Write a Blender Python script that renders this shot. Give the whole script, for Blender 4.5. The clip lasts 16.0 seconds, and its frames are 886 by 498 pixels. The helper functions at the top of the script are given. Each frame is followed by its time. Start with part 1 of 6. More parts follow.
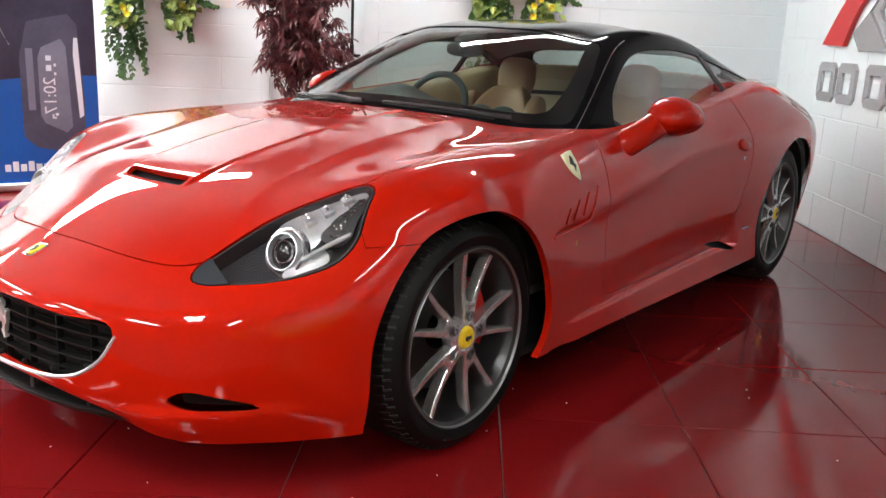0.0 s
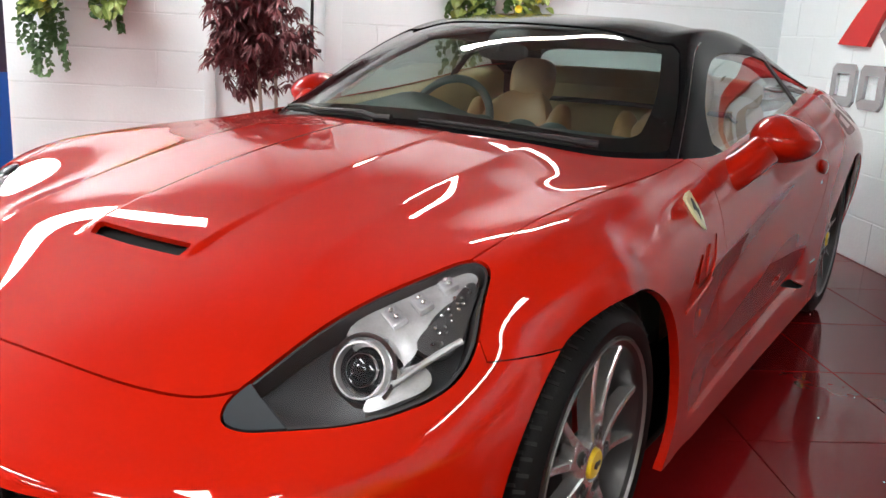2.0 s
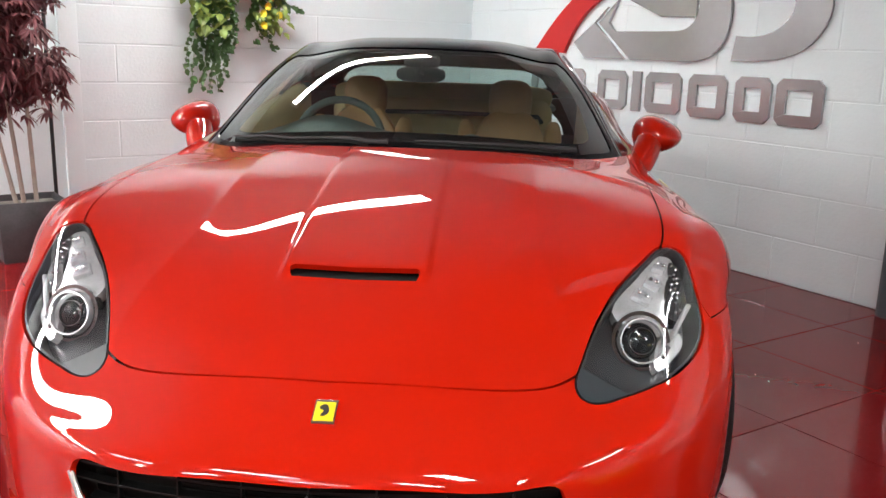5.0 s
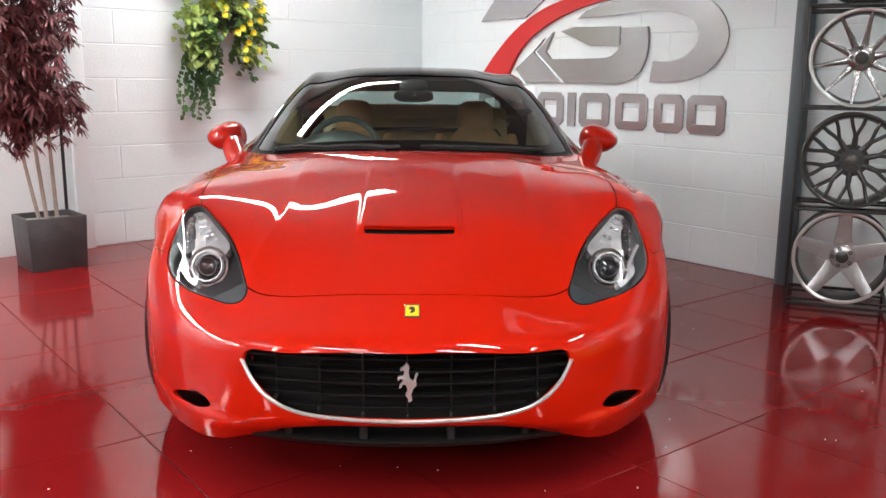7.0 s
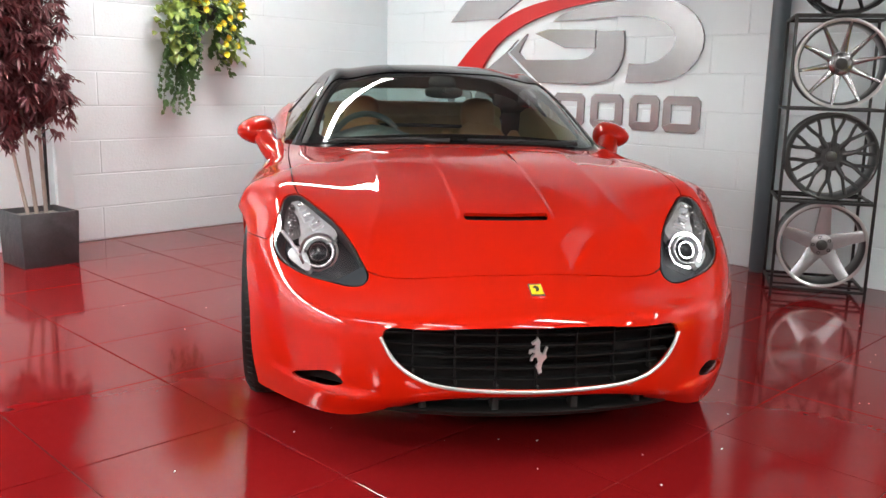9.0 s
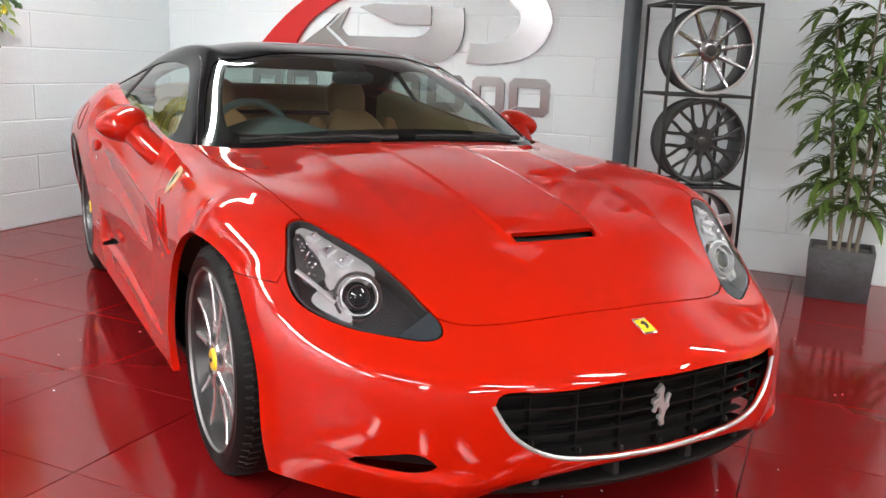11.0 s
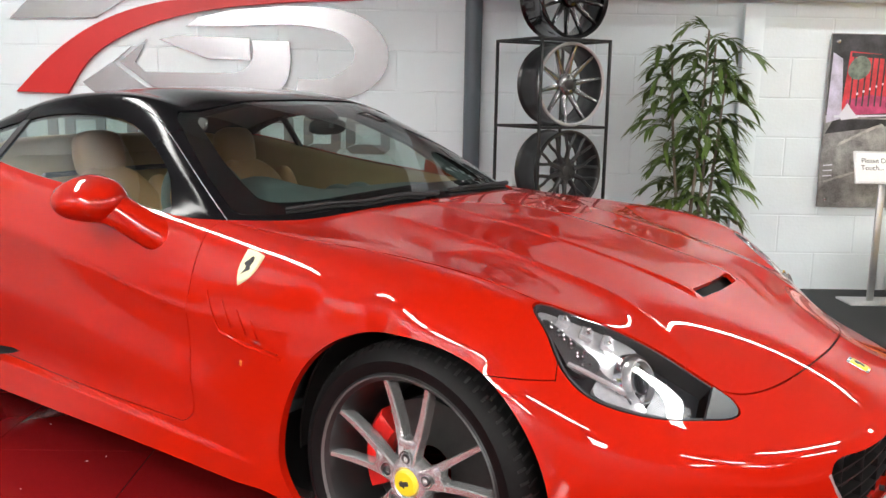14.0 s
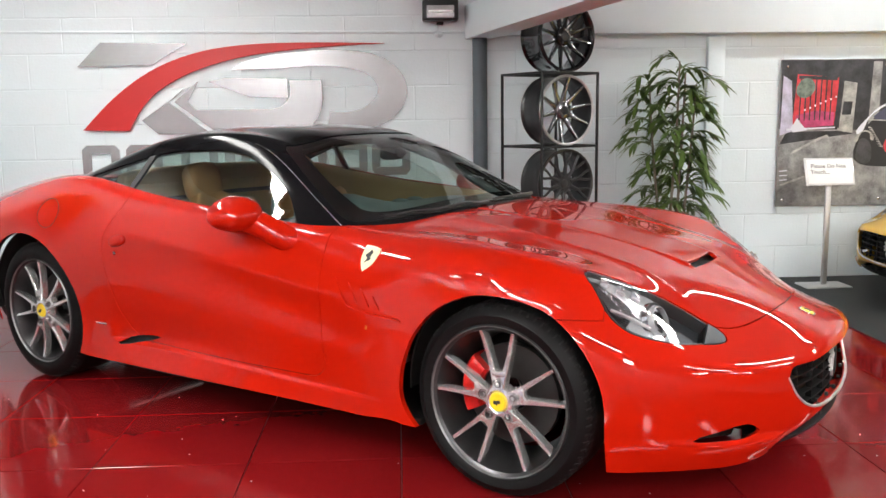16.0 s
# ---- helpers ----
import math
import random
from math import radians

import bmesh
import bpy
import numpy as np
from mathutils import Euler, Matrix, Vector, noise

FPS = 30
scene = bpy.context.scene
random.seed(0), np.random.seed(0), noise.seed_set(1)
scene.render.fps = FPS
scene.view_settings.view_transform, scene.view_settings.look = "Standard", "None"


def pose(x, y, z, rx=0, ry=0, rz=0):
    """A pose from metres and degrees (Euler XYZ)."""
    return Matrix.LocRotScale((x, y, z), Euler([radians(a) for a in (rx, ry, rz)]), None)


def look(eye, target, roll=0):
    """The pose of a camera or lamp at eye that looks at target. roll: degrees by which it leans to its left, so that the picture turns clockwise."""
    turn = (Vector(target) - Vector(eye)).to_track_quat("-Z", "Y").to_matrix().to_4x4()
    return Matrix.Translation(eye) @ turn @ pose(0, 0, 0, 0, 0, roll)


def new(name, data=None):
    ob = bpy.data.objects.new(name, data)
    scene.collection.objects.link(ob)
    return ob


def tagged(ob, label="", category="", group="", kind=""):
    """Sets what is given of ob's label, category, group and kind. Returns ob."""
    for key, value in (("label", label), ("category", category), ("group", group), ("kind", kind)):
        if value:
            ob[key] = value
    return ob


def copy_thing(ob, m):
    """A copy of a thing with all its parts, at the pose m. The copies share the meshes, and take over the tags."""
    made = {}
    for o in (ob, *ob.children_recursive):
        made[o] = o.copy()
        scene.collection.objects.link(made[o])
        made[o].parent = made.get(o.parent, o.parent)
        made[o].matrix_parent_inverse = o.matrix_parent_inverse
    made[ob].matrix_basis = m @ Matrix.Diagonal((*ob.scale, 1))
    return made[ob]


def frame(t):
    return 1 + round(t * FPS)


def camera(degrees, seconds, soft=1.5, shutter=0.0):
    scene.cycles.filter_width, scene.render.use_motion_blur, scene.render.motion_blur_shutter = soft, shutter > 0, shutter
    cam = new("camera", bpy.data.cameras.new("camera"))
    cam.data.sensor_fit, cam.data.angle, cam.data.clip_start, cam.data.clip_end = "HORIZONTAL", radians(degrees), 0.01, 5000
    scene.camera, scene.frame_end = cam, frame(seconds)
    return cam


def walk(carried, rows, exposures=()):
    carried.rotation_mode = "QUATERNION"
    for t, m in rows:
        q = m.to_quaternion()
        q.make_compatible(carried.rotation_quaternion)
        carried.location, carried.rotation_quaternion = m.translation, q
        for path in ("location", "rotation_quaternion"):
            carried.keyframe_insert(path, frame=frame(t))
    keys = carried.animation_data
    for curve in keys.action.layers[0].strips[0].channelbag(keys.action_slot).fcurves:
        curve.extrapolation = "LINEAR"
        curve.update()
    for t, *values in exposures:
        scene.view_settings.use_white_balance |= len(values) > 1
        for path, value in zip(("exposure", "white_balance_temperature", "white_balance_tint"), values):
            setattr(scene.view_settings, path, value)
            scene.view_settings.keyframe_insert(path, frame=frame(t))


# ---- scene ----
cam = camera(54.6, 16.0, soft=1.5)
PATH = [
    (0, (2.255, -1.883, 1.168), (1.056, -0.355, 0.691), 2.5),
    (0.5, (2.118, -1.75, 1.176), (0.921, -0.216, 0.715), 2.8),
    (1, (1.941, -1.606, 1.187), (0.754, -0.067, 0.712), 3.3),
    (1.5, (1.679, -1.566, 1.187), (0.567, 0.023, 0.698), 3.5),
    (2, (1.448, -1.537, 1.179), (0.417, 0.105, 0.688), 3.2),
    (2.5, (1.225, -1.525, 1.185), (0.324, 0.191, 0.691), 3.0),
    (3, (0.986, -1.545, 1.183), (0.265, 0.256, 0.696), 2.8),
    (3.5, (0.789, -1.647, 1.197), (0.242, 0.216, 0.714), 2.7),
    (4, (0.66, -1.833, 1.201), (0.252, 0.069, 0.736), 2.6),
    (4.5, (0.457, -2.03, 1.205), (0.22, -0.097, 0.752), 2.1),
    (5, (0.305, -2.238, 1.215), (0.187, -0.293, 0.765), 1.7),
    (5.2, (0.27, -2.332, 1.208), (0.178, -0.383, 0.766), 1.6),
    (7.3, (-0.02, -3.189, 1.192), (0.05, -1.227, 0.81), 0.6),
    (7.5, (-0.064, -3.234, 1.188), (0.017, -1.273, 0.806), 0.7),
    (8, (-0.237, -3.31, 1.175), (-0.114, -1.35, 0.795), 0.9),
    (8.2, (-0.305, -3.319, 1.172), (-0.164, -1.36, 0.793), 1.0),
    (10.3, (-1.193, -2.757, 1.166), (-0.492, -0.93, 0.756), 1.8),
    (10.5, (-1.252, -2.658, 1.185), (-0.488, -0.858, 0.765), 1.87),
    (11, (-1.457, -2.37, 1.198), (-0.503, -0.663, 0.776), 2.29),
    (11.5, (-1.605, -2.137, 1.201), (-0.518, -0.51, 0.789), 2.32),
    (12, (-1.707, -1.853, 1.208), (-0.503, -0.311, 0.796), 2.42),
    (12.5, (-1.836, -1.656, 1.204), (-0.538, -0.188, 0.805), 2.21),
    (13, (-1.982, -1.461, 1.202), (-0.583, -0.086, 0.818), 1.92),
    (13.5, (-2.15, -1.294, 1.2), (-0.65, -0.019, 0.842), 1.64),
    (14, (-2.378, -1.181, 1.239), (-0.781, -0.028, 0.892), 0.99),
    (14.5, (-2.58, -1.144, 1.27), (-0.928, -0.068, 0.93), 0.4),
    (15, (-2.823, -1.208, 1.273), (-1.157, -0.148, 0.954), -0.2),
    (15.5, (-3.053, -1.291, 1.291), (-1.398, -0.213, 0.977), -0.5),
    (16, (-3.301, -1.403, 1.292), (-1.657, -0.306, 0.989), -0.8),
]
walk(cam, [(t, look(eye, target, roll)) for t, eye, target, roll in PATH], [(0, .14), (2, .06), (4, .06), (7.5, .10), (10.5, .14), (12.5, .06), (14.5, .03), (16, .02)])

# ---- world, lamps of the place and exposure ----
world = bpy.data.worlds.new("room_world")
world.use_nodes = True
world.node_tree.nodes["Background"].inputs[0].default_value = (0.8, 0.86, 1.0, 1)
world.node_tree.nodes["Background"].inputs[1].default_value = 0.02
scene.world = world
TUBE_STRENGTH = 60.0


# ---- materials ----
def nodes_of(name):
    m = bpy.data.materials.new(name)
    m.use_nodes = True
    return m, m.node_tree, m.node_tree.nodes["Principled BSDF"]


def mat(name, color, rough=0.5, metal=0.0, coat=0.0, scale=0.0, vary=0.0, bump=0.0, bscale=60.0, ior=1.5, spread=0.0, rvary=0.0):
    """A surface with mottling at two scales, varied gloss, fine relief, and a shift from piece to piece."""
    m, nt, p = nodes_of(name)
    p.inputs["Base Color"].default_value = (*color, 1)
    p.inputs["Roughness"].default_value = rough
    p.inputs["Metallic"].default_value = metal
    p.inputs["IOR"].default_value = ior
    p.inputs["Coat Weight"].default_value = coat
    p.inputs["Coat Roughness"].default_value = 0.02
    tc = nt.nodes.new("ShaderNodeTexCoord")
    if vary or spread:
        big, small = nt.nodes.new("ShaderNodeTexNoise"), nt.nodes.new("ShaderNodeTexNoise")
        big.inputs["Scale"].default_value, small.inputs["Scale"].default_value = scale, scale * 9
        big.inputs["Detail"].default_value = small.inputs["Detail"].default_value = 4
        geo = nt.nodes.new("ShaderNodeNewGeometry")
        nt.links.new(geo.outputs["Position"], big.inputs["Vector"])
        nt.links.new(geo.outputs["Position"], small.inputs["Vector"])
        mix = nt.nodes.new("ShaderNodeMath")
        mix.operation = "MULTIPLY_ADD"
        mix.inputs[1].default_value = 0.4
        nt.links.new(small.outputs["Fac"], mix.inputs[0])
        nt.links.new(big.outputs["Fac"], mix.inputs[2])
        info = nt.nodes.new("ShaderNodeObjectInfo")
        add = nt.nodes.new("ShaderNodeMath")
        add.operation = "MULTIPLY_ADD"
        add.inputs[1].default_value = spread
        nt.links.new(info.outputs["Random"], add.inputs[0])
        nt.links.new(mix.outputs[0], add.inputs[2])
        ramp = nt.nodes.new("ShaderNodeMapRange")
        ramp.inputs["From Min"].default_value, ramp.inputs["From Max"].default_value = 0.35, 1.05 + spread
        ramp.inputs["To Min"].default_value, ramp.inputs["To Max"].default_value = 1 - vary, 1 + vary
        nt.links.new(add.outputs[0], ramp.inputs["Value"])
        tint = nt.nodes.new("ShaderNodeVectorMath")
        tint.operation = "SCALE"
        tint.inputs[0].default_value = color
        nt.links.new(ramp.outputs[0], tint.inputs["Scale"])
        nt.links.new(tint.outputs[0], p.inputs["Base Color"])
        if rvary:
            rr = nt.nodes.new("ShaderNodeMapRange")
            rr.inputs["From Min"].default_value, rr.inputs["From Max"].default_value = 0.4, 1.0
            rr.inputs["To Min"].default_value, rr.inputs["To Max"].default_value = max(0.0, rough - rvary), rough + rvary
            nt.links.new(mix.outputs[0], rr.inputs["Value"])
            nt.links.new(rr.outputs[0], p.inputs["Roughness"])
    if bump:
        n2, b = nt.nodes.new("ShaderNodeTexNoise"), nt.nodes.new("ShaderNodeBump")
        n2.inputs["Scale"].default_value, n2.inputs["Detail"].default_value = bscale, 5
        b.inputs["Strength"].default_value, b.inputs["Distance"].default_value = bump, 0.004
        nt.links.new(tc.outputs["Object"], n2.inputs["Vector"])
        nt.links.new(n2.outputs["Fac"], b.inputs["Height"])
        nt.links.new(b.outputs[0], p.inputs["Normal"])
    return m


def glass(name, tint=(0.9, 0.95, 0.93), clear=0.9, gloss=0.075):
    """Thin pane: mostly straight through, with a mirror-like gloss on top."""
    m, nt, p = nodes_of(name)
    nt.nodes.remove(p)
    out = nt.nodes["Material Output"]
    tr, gl, lw, mx = (nt.nodes.new("ShaderNode" + k) for k in ("BsdfTransparent", "BsdfGlossy", "LayerWeight", "MixShader"))
    tr.inputs[0].default_value = (*[c * clear for c in tint], 1)
    gl.inputs[0].default_value, gl.inputs["Roughness"].default_value = (1, 1, 1, 1), 0.01
    lw.inputs["Blend"].default_value = 0.5
    steep, gain = nt.nodes.new("ShaderNodeMath"), nt.nodes.new("ShaderNodeMath")
    steep.operation, gain.operation = "POWER", "MULTIPLY_ADD"
    steep.inputs[1].default_value = 4.6
    gain.inputs[1].default_value, gain.inputs[2].default_value = 0.975 - gloss, gloss
    nt.links.new(lw.outputs["Facing"], steep.inputs[0])
    nt.links.new(steep.outputs[0], gain.inputs[0])
    nt.links.new(gain.outputs[0], mx.inputs[0])
    nt.links.new(tr.outputs[0], mx.inputs[1])
    nt.links.new(gl.outputs[0], mx.inputs[2])
    nt.links.new(mx.outputs[0], out.inputs[0])
    return m


def lamp_mat(name, color, strength):
    m, nt, p = nodes_of(name)
    p.inputs["Base Color"].default_value = (0.8, 0.8, 0.8, 1)
    p.inputs["Emission Color"].default_value = (*color, 1)
    p.inputs["Emission Strength"].default_value = strength
    return m


RED = mat("red_paint", (0.42, 0.008, 0.001), 0.5, 0.0, 1.0, 3.0, 0.03)
RED.node_tree.nodes["Principled BSDF"].inputs["Specular IOR Level"].default_value = 0.03
RED.node_tree.nodes["Principled BSDF"].inputs["Coat IOR"].default_value = 1.46
RED.node_tree.nodes["Principled BSDF"].inputs["Coat Roughness"].default_value = 0.0
BLACK_GLOSS = mat("black_roof_paint", (0.006, 0.006, 0.007), 0.11, 0, 0, 4, 0.15)
BLACK_GLOSS.node_tree.nodes["Principled BSDF"].inputs["Specular IOR Level"].default_value = 0.07
BLACK_TRIM = mat("black_plastic", (0.018, 0.018, 0.02), 0.5, 0, 0, 8, 0.25, 0.15, 300)
BLACK_DEEP = mat("black_underbody", (0.006, 0.006, 0.006), 0.85, 0, 0, 5, 0.3)
GREY_TRIM = mat("slate_lamp_filler", (0.020, 0.026, 0.032), 0.4, 0, 0.0, 9, 0.15)
RUBBER = mat("tyre_rubber", (0.0045, 0.0045, 0.0048), 0.5, 0, 0, 14, 0.3, 0.12, 180)
RUBBER.node_tree.nodes["Principled BSDF"].inputs["Specular IOR Level"].default_value = 0.15
ALLOY = mat("machined_alloy", (0.62, 0.62, 0.62), 0.36, 0.8, 0, 10, 0.1)
SPOKE = mat("satin_grey_alloy", (0.62, 0.62, 0.62), 0.25, 0.75, 0, 10, 0.12)
GRILLE_BLACK = mat("black_grille", (0.004, 0.004, 0.004), 0.5, 0, 0, 10, 0.2)
GRILLE_BLACK.node_tree.nodes["Principled BSDF"].inputs["Specular IOR Level"].default_value = 0.25
RIM_EDGE = mat("rim_edge_alloy", (0.22, 0.22, 0.22), 0.35, 0.7, 0, 10, 0.1)
ALLOY_DARK = mat("graphite_alloy", (0.07, 0.07, 0.068), 0.38, 0.8, 0, 10, 0.15)
CHROME = mat("chrome", (0.86, 0.86, 0.87), 0.06, 1.0, 0, 8, 0.05)
BARREL = mat("dark_rim_barrel", (0.065, 0.065, 0.067), 0.3, 0.8, 0, 10, 0.15)
STEEL = mat("brake_steel", (0.04, 0.039, 0.038), 0.5, 0.7, 0, 30, 0.2)
CALIPER = mat("red_caliper", (0.55, 0.012, 0.01), 0.35, 0, 0.5, 20, 0.1)
YELLOW = mat("yellow_enamel", (0.85, 0.62, 0.02), 0.3, 0, 0.8, 30, 0.06)
CREAM = mat("cream_enamel", (0.82, 0.78, 0.48), 0.3, 0, 0.8, 30, 0.06)
TAN = mat("tan_leather", (0.42, 0.22, 0.10), 0.5, 0, 0, 6, 0.14, 0.3, 220)
TAN_LIGHT = mat("light_tan_leather", (0.46, 0.33, 0.16), 0.5, 0, 0, 6, 0.12, 0.25, 220)
DASH = mat("charcoal_leather", (0.10, 0.13, 0.13), 0.5, 0, 0, 8, 0.2, 0.3, 240)
GLASS = glass("car_glass", (0.80, 0.92, 0.88), 0.86, 0.12)
LENS = glass("lamp_lens", (0.97, 0.98, 1.0), 0.97)
# the strong mottling puts the sparkle of facets into the reflector's colour
REFLECTOR = mat("lamp_reflector", (0.66, 0.67, 0.69), 0.24, 0.62, 0, 28, 0.25, 0.14, 90)
BEZEL = mat("lamp_bezel", (0.035, 0.038, 0.042), 0.22, 0.2, 0, 14, 0.15)
LAMP_EYE = mat("projector_glass", (.012, .014, .016), .02, 0, 0, 30, .1)
AMBER = mat("amber_repeater", (.5, .12, .02), .15, 0, .6, 30, .1)
LED = glass("led_dome", (0.95, 0.97, 1.0), 0.95)
WALL = mat("white_painted_block", (0.765, 0.845, 0.875), 0.55, 0, 0, 1.1, 0.035, 0.35, 55, spread=0.04)
WALL_FLAT = mat("white_wall_paint", (0.765, 0.845, 0.875), 0.6, 0, 0, 1.0, 0.04, 0.25, 60)
WALL_GREY = mat("grey_wall_paint", (0.20, 0.205, 0.205), 0.6, 0, 0, 1.0, 0.06, 0.25, 60)
CEIL = mat("grey_ceiling_panels", (0.26, 0.26, 0.26), 0.7, 0, 0, 0.8, 0.05, 0.2, 40)
TILE = mat("red_gloss_floor_tile", (0.165, 0.006, 0.007), 0.09, 0, 0, 2.2, 0.10, 0.008, 9, 1.5, 0.25, 0.04)
TILE.node_tree.nodes["Principled BSDF"].inputs["Specular IOR Level"].default_value = 0.32
JOINT = mat("dark_floor_joint", (0.13, 0.035, 0.032), 0.5, 0, 0, 5, 0.3)
CARPET = mat("black_floor_mat", (0.012, 0.014, 0.015), 0.7, 0, 0, 6, 0.3, 0.5, 260)
SIGN_SILVER = mat("brushed_silver_sign", (0.49, 0.475, 0.49), 0.24, 0.65, 0, 3, 0.1)
SIGN_RED = mat("red_sign_acrylic", (0.58, 0.016, 0.016), 0.42, 0, 0.0, 3, 0.06)
SLATE = mat("slate_planter", (0.048, 0.048, 0.053), 0.5, 0, 0, 9, 0.45, 1.6, 22)
STEEL_BLACK = mat("black_rack_steel", (0.012, 0.012, 0.013), 0.45, 0.2, 0, 10, 0.2)
PIPE_GREY = mat("grey_pipe_paint", (0.085, 0.105, 0.12), 0.45, 0, 0, 4, 0.12)
LEAF_MAPLE = mat("maroon_maple_leaf", (0.155, 0.045, 0.052), 0.45, 0, 0, 9, 0.55)
LEAF_PALM = mat("deep_green_palm_leaf", (0.085, 0.145, 0.025), 0.5, 0, 0, 7, 0.6)
LEAF_IVY = mat("ivy_leaf", (0.05, 0.12, 0.03), 0.45, 0, 0, 9, 0.5)
LEAF_LIGHT = mat("pale_trailing_leaf", (0.19, 0.26, 0.05), 0.45, 0, 0, 9, 0.4)
FLOWER = mat("yellow_petal", (0.74, 0.62, 0.03), 0.5, 0, 0, 12, 0.2)
STEM = mat("grey_cane", (0.20, 0.17, 0.13), 0.6, 0, 0, 12, 0.3, 0.4, 80)
STEM_PALE = mat("pale_cane", (0.36, 0.31, 0.27), 0.6, 0, 0, 12, 0.25, 0.4, 80)
SOIL = mat("grey_gravel", (0.22, 0.20, 0.18), 0.9, 0, 0, 20, 0.5, 1.0, 90)
BLUE = mat("blue_print", (0.008, 0.10, 0.42), 0.35, 0, 0, 2, 0.12)
NIGHT = mat("dark_violet_print", (0.03, 0.028, 0.055), 0.35, 0, 0, 3, 0.5)
SLATE_PRINT = mat("slate_print", (0.07, 0.075, 0.12), 0.35, 0, 0, 4, 0.3)
SLATE_LIGHT = mat("light_slate_print", (0.19, 0.20, 0.27), 0.35, 0, 0, 3, 0.2)
PALE_PRINT = mat("pale_print", (0.72, 0.74, 0.80), 0.4, 0, 0, 5, 0.05)
SKY_PRINT = mat("pale_blue_print", (0.45, 0.62, 0.85), 0.4, 0, 0, 5, 0.05)
ROAD_PRINT = mat("grey_street_print", (0.30, 0.295, 0.285), 0.3, 0, 0, 12, 0.75)
DARK_PRINT = mat("charcoal_print", (0.045, 0.045, 0.048), 0.3, 0, 0, 11, 0.9)
CRIMSON_PRINT = mat("crimson_print", (0.58, 0.05, 0.06), 0.3, 0, 0, 14, 0.6)
LILAC_PRINT = mat("lilac_print", (0.55, 0.52, 0.64), 0.3, 0, 0, 12, 0.45)
PINK_PRINT = mat("pink_print", (0.50, 0.07, 0.17), 0.3, 0, 0, 16, 0.6)
MOSS_PRINT = mat("grey_green_print", (0.17, 0.22, 0.18), 0.3, 0, 0, 22, 0.8)
STONE_PRINT = mat("pale_stone_print", (0.40, 0.39, 0.36), 0.3, 0, 0, 13, 0.7)
PAPER = mat("white_paper", (0.80, 0.80, 0.79), 0.5, 0, 0, 5, 0.03)
INK = mat("black_ink", (0.02, 0.02, 0.02), 0.5, 0, 0, 5, 0.1)
YELLOW_PAINT = mat("yellow_car_paint", (0.72, 0.42, 0.004), 0.4, 0, 1.0, 3, 0.04)
TUBE = lamp_mat("fluorescent_tube", (1.0, 0.985, 0.95), TUBE_STRENGTH)


# ---- mesh tools ----
def mesh_ob(name, V, F, material, parent=None, label="", smooth=35, normals=None):
    me = bpy.data.meshes.new(name)
    me.from_pydata([tuple(v) for v in V], [], [tuple(f) for f in F])
    if normals is not None:
        me.shade_smooth()
        me.normals_split_custom_set_from_vertices([tuple(q) for q in normals])
    elif smooth:
        me.shade_smooth()
        me.set_sharp_from_angle(angle=radians(smooth))
    me.materials.append(material)
    ob = new(name, me)
    if parent is not None:
        ob.parent = parent
    if label:
        ob["label"] = label
    return ob


def thing(name, m, label, category, group="", kind=""):
    e = new(name)
    e.empty_display_size = 0.1
    e.matrix_world = m
    return tagged(e, label, category, group, kind)


def join(*meshes):
    V, F = [], []
    for v, f in meshes:
        k = len(V)
        V += [tuple(q) for q in v]
        F += [tuple(i + k for i in g) for g in f]
    return V, F


def moved(mesh, m):
    return [tuple(m @ Vector(v)) for v in mesh[0]], mesh[1]


def box(sx, sy, sz, r=0.004, seg=2):
    """A bevelled box round the origin."""
    bm = bmesh.new()
    bmesh.ops.create_cube(bm, size=1.0, matrix=Matrix.Diagonal((sx, sy, sz, 1)))
    if r > 0:
        bmesh.ops.bevel(bm, geom=bm.edges[:], offset=min(r, 0.45 * min(sx, sy, sz)), segments=seg, affect="EDGES", profile=0.5)
    bm.verts.index_update()
    out = [tuple(v.co) for v in bm.verts], [tuple(v.index for v in f.verts) for f in bm.faces]
    bm.free()
    return out


def lathe(profile, n=48, closed=False, a0=0.0, a1=2 * math.pi):
    """Turns (axial x, radius) points round the x axis."""
    full = abs(a1 - a0 - 2 * math.pi) < 1e-6
    k = len(profile)
    m = n if full else n + 1
    V = [(x, r * math.cos(a0 + (a1 - a0) * i / n), r * math.sin(a0 + (a1 - a0) * i / n)) for i in range(m) for x, r in profile]
    F = []
    for i in range(n):
        i2 = (i + 1) % m
        for j in range(k if closed else k - 1):
            j2 = (j + 1) % k
            F.append((i * k + j, i2 * k + j, i2 * k + j2, i * k + j2))
    return V, F


def tube(path, r, n=8, caps=True, radii=None):
    """A round rod along a path of points."""
    P = [Vector(p) for p in path]
    V, F = [], []
    up = Vector((0.123, 0.456, 0.88)).normalized()
    for i, p in enumerate(P):
        d = (P[min(i + 1, len(P) - 1)] - P[max(i - 1, 0)]).normalized()
        side = d.cross(up)
        if side.length < 0.05:
            side = d.cross(Vector((1, 0, 0)))
        side.normalize()
        top = side.cross(d)
        rr = radii[i] if radii else r
        for k in range(n):
            a = 2 * math.pi * k / n
            V.append(tuple(p + (side * math.cos(a) + top * math.sin(a)) * rr))
    for i in range(len(P) - 1):
        for k in range(n):
            k2 = (k + 1) % n
            F.append((i * n + k, i * n + k2, (i + 1) * n + k2, (i + 1) * n + k))
    if caps:
        F.append(tuple(range(n))[::-1])
        F.append(tuple((len(P) - 1) * n + k for k in range(n)))
    return V, F


